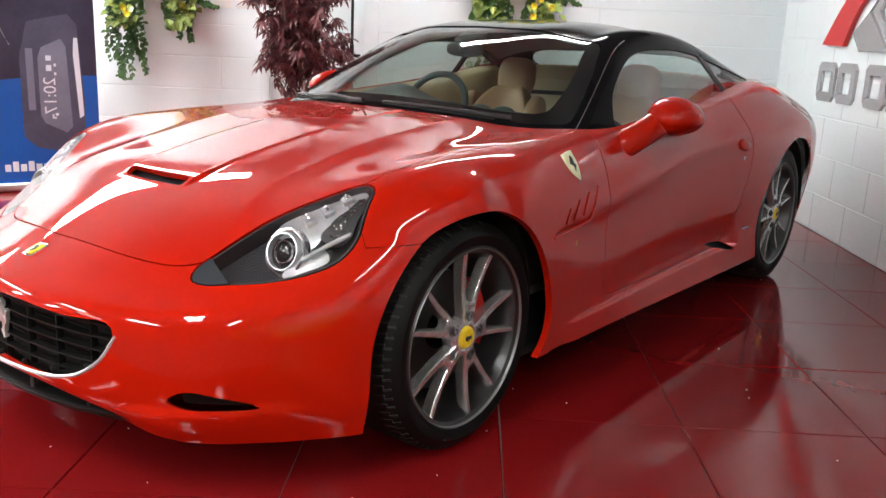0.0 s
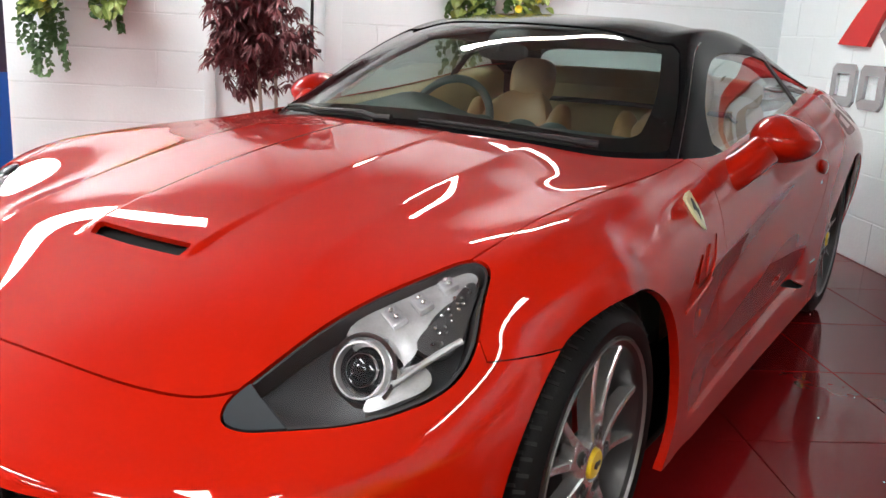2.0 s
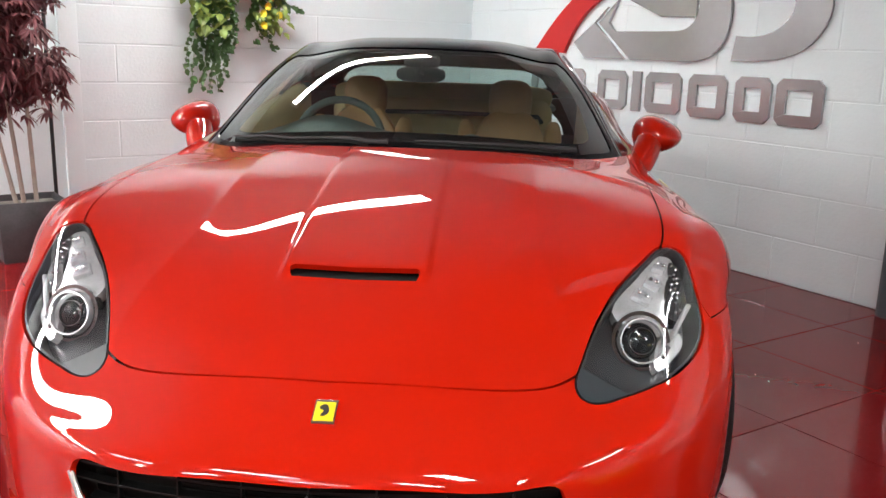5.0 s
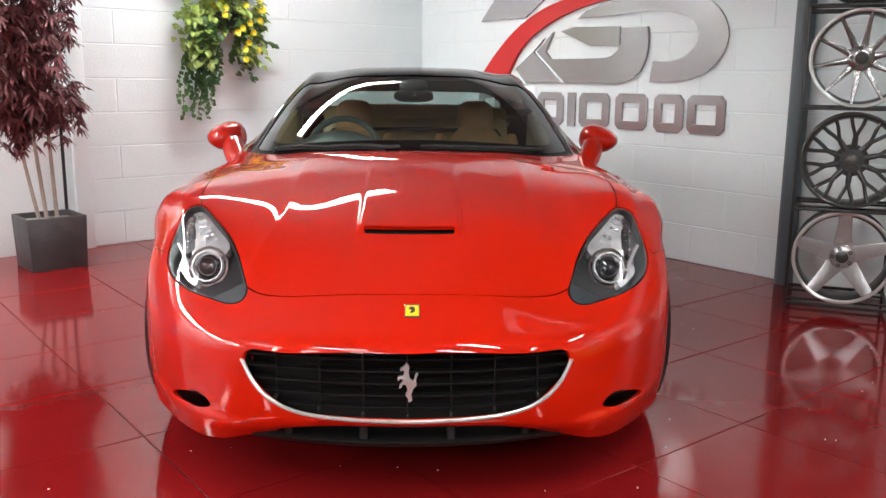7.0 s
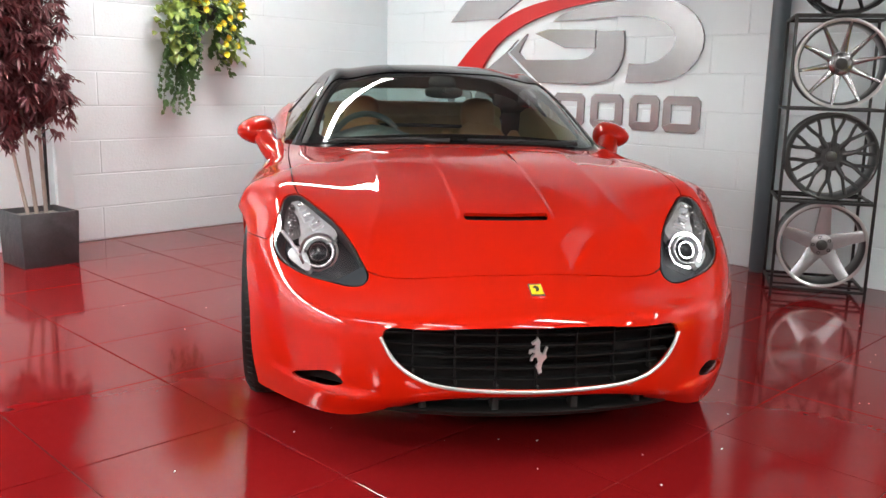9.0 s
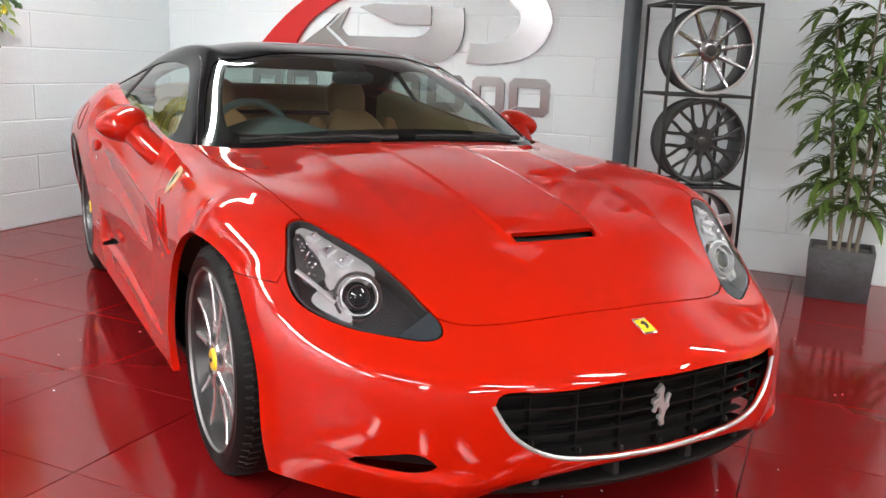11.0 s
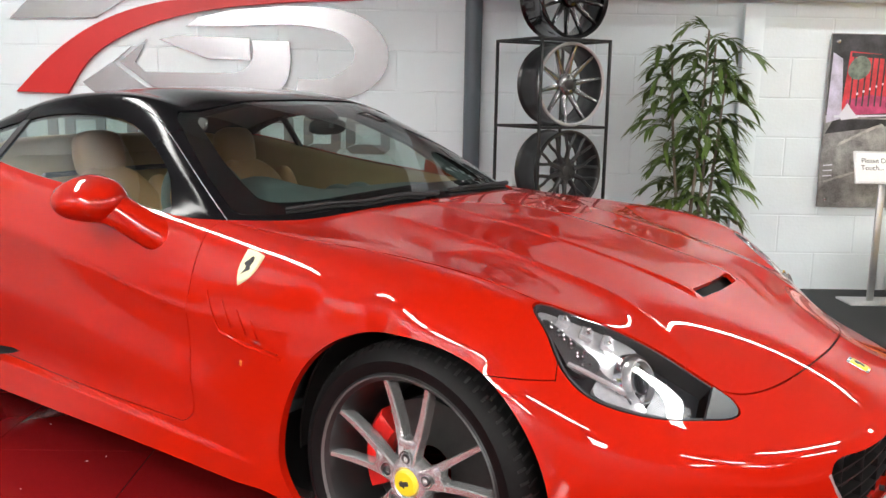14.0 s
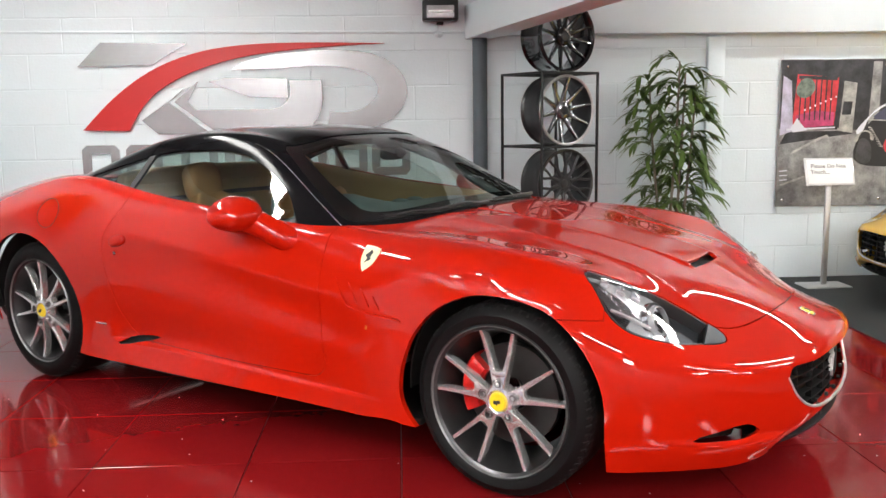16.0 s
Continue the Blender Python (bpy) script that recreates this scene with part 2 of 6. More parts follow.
def ball(rx, ry, rz, nu=20, nv=12, power=1.0):
    """A rounded body; power under 1 makes it squarer."""
    def sp(c):
        return math.copysign(abs(c) ** power, c)
    V, F = [], []
    for j in range(nv + 1):
        t = math.pi * (j / nv - 0.5)
        for i in range(nu):
            a = 2 * math.pi * i / nu
            V.append((rx * sp(math.cos(t)) * sp(math.cos(a)), ry * sp(math.cos(t)) * sp(math.sin(a)), rz * sp(math.sin(t))))
    for j in range(nv):
        for i in range(nu):
            i2 = (i + 1) % nu
            F.append((j * nu + i, j * nu + i2, (j + 1) * nu + i2, (j + 1) * nu + i))
    return V, F


def prism(outline, depth, r=0.0):
    """A plate: outline in x, z, from y=0 back to y=depth, with a soft front edge."""
    bm = bmesh.new()
    f = bm.faces.new([bm.verts.new((x, 0, z)) for x, z in outline])
    bm.normal_update()
    if f.normal.y > 0:
        f.normal_flip()
    ext = bmesh.ops.extrude_face_region(bm, geom=[f])
    bmesh.ops.translate(bm, vec=(0, depth, 0), verts=[g for g in ext["geom"] if isinstance(g, bmesh.types.BMVert)])
    bmesh.ops.recalc_face_normals(bm, faces=bm.faces[:])
    if r:
        front = [e for e in bm.edges if all(abs(v.co.y) < 1e-6 for v in e.verts)]
        bmesh.ops.bevel(bm, geom=front, offset=r, segments=2, affect="EDGES", profile=0.5)
    bmesh.ops.triangulate(bm, faces=[q for q in bm.faces if len(q.verts) > 4])
    bm.verts.index_update()
    out = [tuple(v.co) for v in bm.verts], [tuple(v.index for v in q.verts) for q in bm.faces]
    bm.free()
    return out


def natural(knots, P):
    """Second derivatives of the natural cubic spline through P at the knots."""
    k, P = np.asarray(knots, float), np.asarray(P, float)
    n, h = len(k), np.diff(k)
    A, B = np.zeros((n, n)), np.zeros_like(P)
    A[0, 0] = A[-1, -1] = 1
    for i in range(1, n - 1):
        A[i, i - 1], A[i, i], A[i, i + 1] = h[i - 1], 2 * (h[i - 1] + h[i]), h[i]
        B[i] = 6 * ((P[i + 1] - P[i]) / h[i] - (P[i] - P[i - 1]) / h[i - 1])
    return np.linalg.solve(A, B.reshape(n, -1)).reshape(P.shape)


def spline(knots, P, t):
    k, P, t = np.asarray(knots, float), np.asarray(P, float), np.asarray(t, float)
    M = natural(k, P)
    i = np.clip(np.searchsorted(k, t, side="right") - 1, 0, len(k) - 2)
    h = (k[1:] - k[:-1])[i]
    a, b = (k[i + 1] - t) / h, (t - k[i]) / h
    ex = (slice(None),) + (None,) * (P.ndim - 1)
    a, b, h = a[ex], b[ex], h[ex]
    return a * P[i] + b * P[i + 1] + ((a ** 3 - a) * M[i] + (b ** 3 - b) * M[i + 1]) * h * h / 6


def curve_pts(keys, n, closed=False):
    """n points, evenly spread, on the smooth curve through the keys."""
    P = np.asarray(keys, float)
    if closed:
        m = len(P)
        P = np.vstack([P[-3:], P, P[:4]])
    d = np.r_[0, np.cumsum(np.maximum(np.linalg.norm(np.diff(P, axis=0), axis=1), 1e-6))]
    lo, hi = (d[3], d[3 + m]) if closed else (d[0], d[-1])
    fine = spline(d, P, np.linspace(lo, hi, 400))
    s = np.r_[0, np.cumsum(np.linalg.norm(np.diff(fine, axis=0), axis=1))]
    at = np.linspace(0, s[-1], n + 1 if closed else n)[: n]
    return np.stack([np.interp(at, s, fine[:, c]) for c in range(P.shape[1])], axis=1)


def signed(outline, pts):
    """Distance in the plane to a closed outline, positive inside."""
    A = np.asarray(outline, float)
    B = np.roll(A, -1, axis=0)
    best, odd = np.full(len(pts), 1e9), np.zeros(len(pts), bool)
    for (ax, ay), (bx, by) in zip(A, B):
        ex, ey = bx - ax, by - ay
        wx, wy = pts[:, 0] - ax, pts[:, 1] - ay
        t = np.clip((wx * ex + wy * ey) / max(ex * ex + ey * ey, 1e-12), 0, 1)
        best = np.minimum(best, np.hypot(wx - t * ex, wy - t * ey))
        up = (ay > pts[:, 1]) != (by > pts[:, 1])
        with np.errstate(divide="ignore", invalid="ignore"):
            odd ^= up & (pts[:, 0] < ax + (pts[:, 1] - ay) * ex / (ey if ey else 1e-12))
    return np.where(odd, best, -best)


class Skin:
    """A triangle mesh with smooth normals and its own parameters, that can be cut along curves."""
    def __init__(self, V, N, U, T):
        self.V, self.N, self.U, self.T = V, N, U, T

    def cut(self, f):
        """The piece where f is positive; the cut edge lies on f = 0."""
        T, V, N, U = self.T, self.V, self.N, self.U
        pos = f >= 0
        c = pos[T].sum(axis=1)
        keep = T[c == 3].tolist()
        data = np.hstack([V, N, U])
        extra, made = [], {}

        def mid(i, j):
            key = (min(i, j), max(i, j))
            if key not in made:
                t = f[i] / (f[i] - f[j])
                t = min(max(t, 0.02), 0.98)
                made[key] = len(V) + len(extra)
                extra.append(data[i] + (data[j] - data[i]) * t)
            return made[key]
        for tri in T[(c == 1) | (c == 2)]:
            k = [int(q) for q in tri]
            flags = [bool(pos[q]) for q in k]
            while not (flags[0] and not flags[2] and (flags[1] or not flags[1])) or (flags == [True, False, True]):
                k, flags = k[1:] + k[:1], flags[1:] + flags[:1]
            if flags == [True, False, False]:
                keep.append([k[0], mid(k[0], k[1]), mid(k[0], k[2])])
            else:
                p, q = mid(k[1], k[2]), mid(k[0], k[2])
                keep += [[k[0], k[1], p], [k[0], p, q]]
        alldata = np.vstack([data, np.array(extra)]) if extra else data
        T2 = np.array(keep, int).reshape(-1, 3)
        used, inv = np.unique(T2, return_inverse=True)
        D = alldata[used]
        return Skin(D[:, :3], D[:, 3:6], D[:, 6:], inv.reshape(-1, 3))

    def side(self, s):
        return self.cut(self.V[:, 0] * s)

    def put(self, name, material, parent, label="", lip=0.014, sink=0.0):
        """An object with its edges turned inwards, so that the panel has thickness and the gaps have depth."""
        V, N, T = self.V - self.N * sink, self.N, self.T
        faces = T.tolist()
        E = np.vstack([T[:, [0, 1]], T[:, [1, 2]], T[:, [2, 0]]])
        S = np.sort(E, axis=1)
        _, first, count = np.unique(S, axis=0, return_index=True, return_counts=True)
        edge = E[first[count == 1]]
        if lip and len(edge):
            k = len(V)
            a, b = V[edge[:, 0]], V[edge[:, 1]]
            out = np.cross(b - a, N[edge[:, 0]])
            out /= np.maximum(np.linalg.norm(out, axis=1, keepdims=True), 1e-9)
            nn = len(edge)
            V2 = np.vstack([a, b, a - N[edge[:, 0]] * lip, b - N[edge[:, 1]] * lip])
            V, N = np.vstack([V, V2]), np.vstack([N, out, out, out, out])
            r = np.arange(nn)
            faces += np.stack([k + r + nn, k + r, k + r + 2 * nn, k + r + 3 * nn], axis=1).tolist()
        return mesh_ob(name, V, faces, material, parent, label, normals=N)


def smooth_normals(V, T):
    fn = np.cross(V[T[:, 1]] - V[T[:, 0]], V[T[:, 2]] - V[T[:, 0]])
    N = np.zeros_like(V)
    for c in range(3):
        np.add.at(N, T[:, c], fn)
    return N / np.maximum(np.linalg.norm(N, axis=1, keepdims=True), 1e-12)


def fair(S, times):
    """Evens out the waves of a grid of points without shrinking it; its borders stay."""
    for k in range(2 * times):
        w = 0.5 if k % 2 == 0 else -0.506
        L = (S[:-2, 1:-1] + S[2:, 1:-1] + S[1:-1, :-2] + S[1:-1, 2:]) / 4 - S[1:-1, 1:-1]
        S[1:-1, 1:-1] += w * L
    return S


def polish(V, h, w, times):
    """Evens out short waves over the front wings, along the normals only."""
    S = V.reshape(h, w, 3).copy()
    q = (np.arange(h - 1)[:, None] * w + np.arange(w - 1)[None]).ravel()
    T = np.vstack([np.stack([q, q + 1, q + w + 1], 1), np.stack([q, q + w + 1, q + w], 1)])
    N = smooth_normals(V, T).reshape(h, w, 3)[1:-1, 1:-1]
    x, y, z = np.abs(S[1:-1, 1:-1, 0]), S[1:-1, 1:-1, 1], S[1:-1, 1:-1, 2]
    m = step(.66, .74, x) * step(-.32, -.14, y) * step(.74, .58, y) * step(.56, .64, z)
    for k in range(-28, 2 * times):
        L = (S[:-2, 1:-1] + S[2:, 1:-1] + S[1:-1, :-2] + S[1:-1, 2:]) / 4 - S[1:-1, 1:-1]
        d = (L * N).sum(axis=2) * m * (.5 if k < 0 or k % 2 == 0 else -.506)
        S[1:-1, 1:-1] += N * d[..., None]
    return S.reshape(-1, 3)


def sheet(grid, sub_u, sub_v, shape=None, even=0, finer=1):
    """A smooth skin through a grid of points (half a body, first column on the middle plane), mirrored. U holds row and column."""
    G = np.asarray(grid, float)
    mir = G[:, :0:-1] * np.array([-1, 1, 1])
    G = np.concatenate([mir, G], axis=1)
    nr, nc = G.shape[:2]
    ku = np.r_[0, np.cumsum(np.linalg.norm(np.diff(G, axis=0), axis=2).mean(axis=1))]
    kv = np.r_[0, np.cumsum(np.linalg.norm(np.diff(G, axis=1), axis=2).mean(axis=0))]
    iu = np.linspace(0, nr - 1, (nr - 1) * sub_u + 1)
    iv = np.linspace(0, nc - 1, (nc - 1) * sub_v + 1)
    S = spline(ku, G, np.interp(iu, np.arange(nr), ku))
    S = np.swapaxes(spline(kv, np.swapaxes(S, 0, 1), np.interp(iv, np.arange(nc), kv)), 0, 1)
    S = fair(S.copy(), even)
    if finer > 1:
        k = np.arange(S.shape[1])
        f = np.linspace(0, len(k) - 1, (len(k) - 1) * finer + 1)
        S = np.swapaxes(spline(k, np.swapaxes(S, 0, 1), f), 0, 1)
        iv = np.interp(f, k, iv)
    h, w = S.shape[:2]
    V = S.reshape(-1, 3)
    if shape is not None:
        V = shape(V)
        if even:
            V = polish(V, h, w, 500)
    U = np.stack([np.repeat(iu, w), np.tile(iv - (nc - 1) / 2, h)], axis=1)
    q = (np.arange(h - 1)[:, None] * w + np.arange(w - 1)[None]).ravel()
    T = np.vstack([np.stack([q, q + 1, q + w + 1], 1), np.stack([q, q + w + 1, q + w], 1)])
    N = smooth_normals(V, T)
    return Skin(V, N, U, T)


# ---- the room ----
CORNER = Vector((0.05, 5.05, 0))
ALONG_L, IN_L = Vector((0.596, -0.803, 0)), Vector((-0.803, -0.596, 0))
ALONG_B, IN_B = Vector((-0.767, -0.641, 0)), Vector((0.641, -0.767, 0))
HIGH = 3.0


def on_l(s, off=0.0, z=0.0):
    """A pose on the sign wall: x along it, y into it, z up."""
    p = CORNER + ALONG_L * s + IN_L * off + Vector((0, 0, z))
    return Matrix.Translation(p) @ Matrix(((ALONG_L.x, -IN_L.x, 0, 0), (ALONG_L.y, -IN_L.y, 0, 0), (0, 0, 1, 0), (0, 0, 0, 1)))


def on_b(s, off=0.0, z=0.0):
    """A pose on the planted wall, x along it away from the corner, y out of it."""
    p = CORNER + ALONG_B * s + IN_B * off + Vector((0, 0, z))
    return Matrix.Translation(p) @ Matrix(((ALONG_B.x, IN_B.x, 0, 0), (ALONG_B.y, IN_B.y, 0, 0), (0, 0, 1, 0), (0, 0, 0, 1)))


def slab(name, m, sx, sy, sz, material, label, category, kind="structure", r=0.003):
    V, F = moved(box(sx, sy, sz, r), m)
    return tagged(mesh_ob(name, V, F, material), label, category, kind=kind)


wall_sign = slab("wall_east", on_l(7.5, -0.102, HIGH / 2), 15.4, 0.22, HIGH, WALL_FLAT, "white painted blockwork wall behind the sign", "wall")
wall_plants = slab("wall_north", on_b(6.5, -0.102, HIGH / 2), 13.4, 0.22, HIGH, WALL_FLAT, "white painted blockwork wall with hanging plants", "wall")
# two unseen walls added to close the room; their grey keeps paint reflections dark
slab("wall_south", on_l(15.1, 6.5, HIGH / 2), 0.2, 13.4, HIGH, WALL_GREY, "plain grey wall out of view, added to close the room", "wall")
slab("wall_west", on_b(13.1, 7.5, HIGH / 2), 0.2, 15.4, HIGH, WALL_GREY, "plain grey wall out of view, added to close the room", "wall")
ceiling = slab("ceiling", on_l(7.4, 6.4, HIGH + 0.1), 16.0, 13.8, 0.18, CEIL, "dark grey ceiling with batten lamps", "ceiling")
floor = slab("floor", on_l(7.4, 6.4, -0.066), 16.0, 13.8, 0.12, JOINT, "dark red gloss tiled showroom floor", "floor")


# ---- batten lamps on the ceiling ----
def batten_lamp(m, length, wide=.12):
    e = thing("batten_lamp", m, "unseen white batten lamp with a glowing diffuser, placed to light the room", "ceiling lamp", "batten lamps on the ceiling")
    mesh_ob("batten", *moved(box(length + 0.06, wide + .04, 0.05, 0.006), pose(0, 0, -0.025)), WALL_FLAT, e)
    mesh_ob("diffuser", *moved(box(length, wide, 0.05, 0.004, 2), pose(0, 0, -0.0755)), TUBE, e, "glowing white diffuser")
    # added shields: sides and ends block the diffuser's light from the ceiling
    for q in (-1, 1):
        mesh_ob("side_skirt", *moved(box(length + .06, 0.012, 0.062, 0.003), pose(0, q * (wide / 2 + .0075), -0.077)), WALL_FLAT, e)
        mesh_ob("end_cap", *moved(box(0.03, wide + .03, 0.062, 0.008), pose(q * (length / 2 + 0.016), 0, -0.077)), WALL_FLAT, e)
    return e


# Lamps with off above 7 are unseen additions that brighten walls and car.
LAMPS = ((1.2, 2.05, 1.7, 90, .19), (1.1, 5.6, 2.3, 90, .36), (1.1, 8.4, 2.3, 90, .4), (1.3, 11.1, 2.3, 90, .4), (4.6, 11.0, 2.3, 90, .4), (6.8, 9.8, 2.3, 90, .4),
         (9.0, 5.2, 2.3, 0, .26), (9.0, 8.0, 2.3, 0, .26), (10.2, 2.2, 2.3, 0, .26), (6.7, 0.85, 1.9, 0, .085), (6.7, 3.6, 1.6, 0, .28), (6.2, 6.4, 1.6, 0, .28), (3.8, 7.9, 1.6, 0, .28))
for s, off, length, turn, wide in LAMPS:
    batten_lamp(on_l(s, off, HIGH) @ pose(0, 0, 0, 0, 0, turn), length, wide)

# ---- the red car: its skin ----
# From the nose backwards each rib is given from the middle to the crest of the wing, then down the side.
TOP_COLS, SIDE_COLS = 5, 6


def rib(top, flank):
    a = curve_pts(top, TOP_COLS)
    b = curve_pts(flank, SIDE_COLS)
    return np.vstack([a, b[1:]])


ribs = [
    rib([(0, -.88, .262), (.3, -.855, .25), (.47, -.80, .205), (.6, -.70, .170)], [(.6, -.70, .170), (.76, -.50, .158), (.86, -.31, .160), (.915, -.06, .22)]),
    rib([(0, -.925, .290), (.3, -.895, .280), (.47, -.83, .258), (.62, -.72, .245)], [(.62, -.72, .245), (.78, -.51, .25), (.88, -.29, .27), (.925, -.05, .31)]),
    rib([(0, -.935, .40), (.3, -.903, .398), (.5, -.82, .39), (.64, -.71, .385)], [(.64, -.71, .385), (.79, -.51, .385), (.885, -.28, .39), (.93, -.04, .37)]),
    rib([(0, -.927, .497), (.3, -.893, .495), (.5, -.80, .488), (.65, -.68, .485)], [(.65, -.68, .485), (.80, -.48, .48), (.89, -.26, .47), (.932, -.03, .42)]),
    rib([(0, -.865, .540), (.3, -.825, .533), (.5, -.735, .520), (.66, -.61, .530)], [(.66, -.61, .530), (.81, -.42, .555), (.893, -.235, .545), (.933, -.02, .46)]),
    rib([(0, -.715, .603), (.25, -.69, .598), (.45, -.635, .578), (.66, -.51, .600)], [(.66, -.51, .600), (.80, -.35, .640), (.885, -.20, .625), (.934, -.01, .51)]),
    rib([(0, -.43, .722), (.22, -.43, .720), (.43, -.43, .708), (.58, -.42, .697), (.70, -.36, .715)], [(.70, -.36, .715), (.81, -.27, .705), (.885, -.16, .66), (.934, -.01, .56)]),
    rib([(0, -.2, .792), (.22, -.2, .7905), (.44, -.2, .781), (.6, -.2, .787), (.737, -.18, .803)], [(.737, -.18, .803), (.845, -.13, .768), (.915, -.07, .685), (.938, -.01, .60)]),
]


def along(keys, ys):
    K = np.asarray(keys, float)
    return spline(K[:, 0], K[:, 1:], ys)


STATIONS = np.array([0.06, 0.25, 0.37, 0.55, 0.8, 1.1, 1.45, 1.8, 2.1, 2.4, 2.67, 2.95, 3.2, 3.42])
LINES = [
    [(0, 0, .836), (.3, 0, .882), (.55, 0, .91), (.9, 0, .93), (1.6, 0, .95), (2.3, 0, 1.0), (2.7, 0, .995), (3.1, 0, .945), (3.42, 0, .905)],
    [(0, .22, .8345), (.3, .22, .8805), (.55, .22, .907), (.9, .22, .925), (1.6, .22, .95), (2.3, .22, 1.0), (2.7, .22, .995), (3.1, .22, .942), (3.42, .2, .902)],
    [(0, .44, .827), (.3, .44, .871), (.55, .44, .894), (.9, .44, .91), (1.6, .44, .945), (2.3, .44, 1.0), (2.7, .43, .995), (3.1, .42, .942), (3.42, .38, .902)],
    [(0, .61, .828), (.3, .62, .859), (.55, .63, .871), (.9, .64, .90), (1.6, .64, .945), (2.3, .62, 1.005), (2.7, .60, .995), (3.1, .57, .945), (3.42, .5, .902)],
    [(0, .742, .835), (.3, .752, .852), (.55, .767, .856), (.9, .79, .876), (1.2, .798, .90), (1.7, .80, .945), (2.1, .79, 1.0), (2.4, .77, 1.03), (2.8, .73, .998), (3.1, .68, .950), (3.42, .6, .900)],
    [(0, .880, .776), (.3, .870, .796), (.55, .85, .797), (.9, .845, .81), (1.2, .85, .83), (1.7, .862, .87), (2.1, .878, .92), (2.5, .886, .93), (2.9, .865, .895), (3.2, .81, .855), (3.42, .7, .82)],
    [(0, .933, .63), (.3, .918, .65), (.55, .90, .675), (.9, .882, .69), (1.2, .884, .70), (1.7, .905, .73), (2.1, .935, .76), (2.6, .95, .76), (3.0, .93, .74), (3.2, .88, .72), (3.42, .75, .70)],
    [(0, .936, .50), (.3, .928, .49), (.55, .912, .50), (.9, .897, .50), (1.4, .893, .50), (1.9, .908, .52), (2.3, .938, .53), (2.67, .946, .53), (3.0, .925, .53), (3.2, .88, .52), (3.42, .76, .51)],
    [(0, .934, .36), (.3, .932, .35), (.55, .922, .35), (.9, .908, .34), (1.4, .898, .33), (1.9, .902, .33), (2.3, .925, .34), (2.67, .93, .36), (3.0, .91, .38), (3.42, .75, .38)],
    [(0, .925, .21), (.3, .93, .205), (.9, .93, .20), (1.4, .93, .19), (2.2, .928, .188), (2.67, .92, .22), (3.0, .89, .25), (3.42, .72, .27)],
]
grid = [r for r in ribs]
cols = [along(k, STATIONS) for k in LINES]
for i, y in enumerate(STATIONS):
    pts = np.array([(c[i][0], y, c[i][1]) for c in cols])
    if y < .1:
        # above the wheel opening the columns stop at its edge
        dense = curve_pts(pts[TOP_COLS - 1:], 200)
        dense = dense[dense[:, 2] > .60]
        pts = np.vstack([pts[:TOP_COLS], curve_pts(dense, SIDE_COLS)[1:]])
    grid.append(pts)


# plain flank behind the front wheel opening, x over y and z
FLANK_Y, FLANK_Z = np.linspace(0, .72, 37), np.linspace(.20, .83, 64)
flank_cols = [along(k, FLANK_Y) for k in LINES[4:]]
FLANK_X = np.zeros((len(FLANK_Y), len(FLANK_Z)))
for i in range(len(FLANK_Y)):
    line = curve_pts([(c[i][0], c[i][1]) for c in flank_cols], 120)
    FLANK_X[i] = np.interp(FLANK_Z, line[::-1, 1], line[::-1, 0])


def flank(y, z):
    a, b = np.clip(y / .02, 0, 35.999), np.clip((z - .20) / .01, 0, 62.999)
    i, j = a.astype(int), b.astype(int)
    a, b = a - i, b - j
    return (1 - a) * ((1 - b) * FLANK_X[i, j] + b * FLANK_X[i, j + 1]) + a * ((1 - b) * FLANK_X[i + 1, j] + b * FLANK_X[i + 1, j + 1])


def step(e0, e1, x):
    t = np.clip((x - e0) / (e1 - e0), 0, 1)
    return t * t * (3 - 2 * t)


def sculpt(V):
    """Raised dome on the bonnet, the creases beside it, the flank's scallops and its sill."""
    V = V.copy()
    x, y, z = np.abs(V[:, 0]), V[:, 1], V[:, 2]
    up = step(.52, .60, z) * step(.80, .70, x)
    dome = step(-.428, -.404, y) * step(.170, .156, x) * (.0030 + .0060 * step(-.2, -.4, y)) * step(.62, .45, y)
    line = .415 + .07 * step(-.25, -.62, y)
    u = x - line
    soft = np.sqrt(u * u + .004 ** 2)
    ridge = .0055 * np.exp(-soft / np.where(u < 0, .085, .032)) * step(-.70, -.50, y) * step(.62, .35, y)
    V[:, 2] += up * (dome + ridge)
    V[:, 1] -= .016 * step(.278, .252, z) * step(.42, .54, x) * step(.84, .70, x) * step(-.42, -.55, y)
    s = np.sign(V[:, 0])
    side = step(.78, .84, x)
    w = step(.0, .16, y) * step(.72, .52, y) * step(.83, .75, z) * step(.78, .84, x)
    V[:, 0] += s * w * (flank(y, z) - x)
    # crease that climbs from the vent to the haunch
    cz = .64 + .15 * step(.6, 2.0, y)
    band = step(.45, .8, y) * step(2.15, 1.8, y)
    V[:, 0] += s * side * band * (.007 * np.exp(-((z - cz) / .032) ** 2) - .010 * np.exp(-((z - cz + .11) / .075) ** 2))
    # lower scallop that ends in a slot before the rear wheel
    lz = .272 + .018 * step(.4, 2.0, y)
    V[:, 0] += s * side * ((-.010 * step(.42, .7, y) - .012 * step(.9, 1.95, y)) * step(2.06, 2.0, y) * step(lz - .004, lz + .010, z) * step(lz + .18, lz + .03, z))
    return V


skin = sheet(grid, 12, 10, sculpt, 1300, 3)
print("skin", len(skin.V), len(skin.T))

car = thing("sports_car", Matrix.Identity(4), "glossy red two-door sports coupe with a black roof", "car")
FRONT_Y, REAR_Y = 0.0, 2.67
HUB_F, HUB_R = 0.337, 0.35


def xy(sk):
    return sk.V[:, [0, 1]]


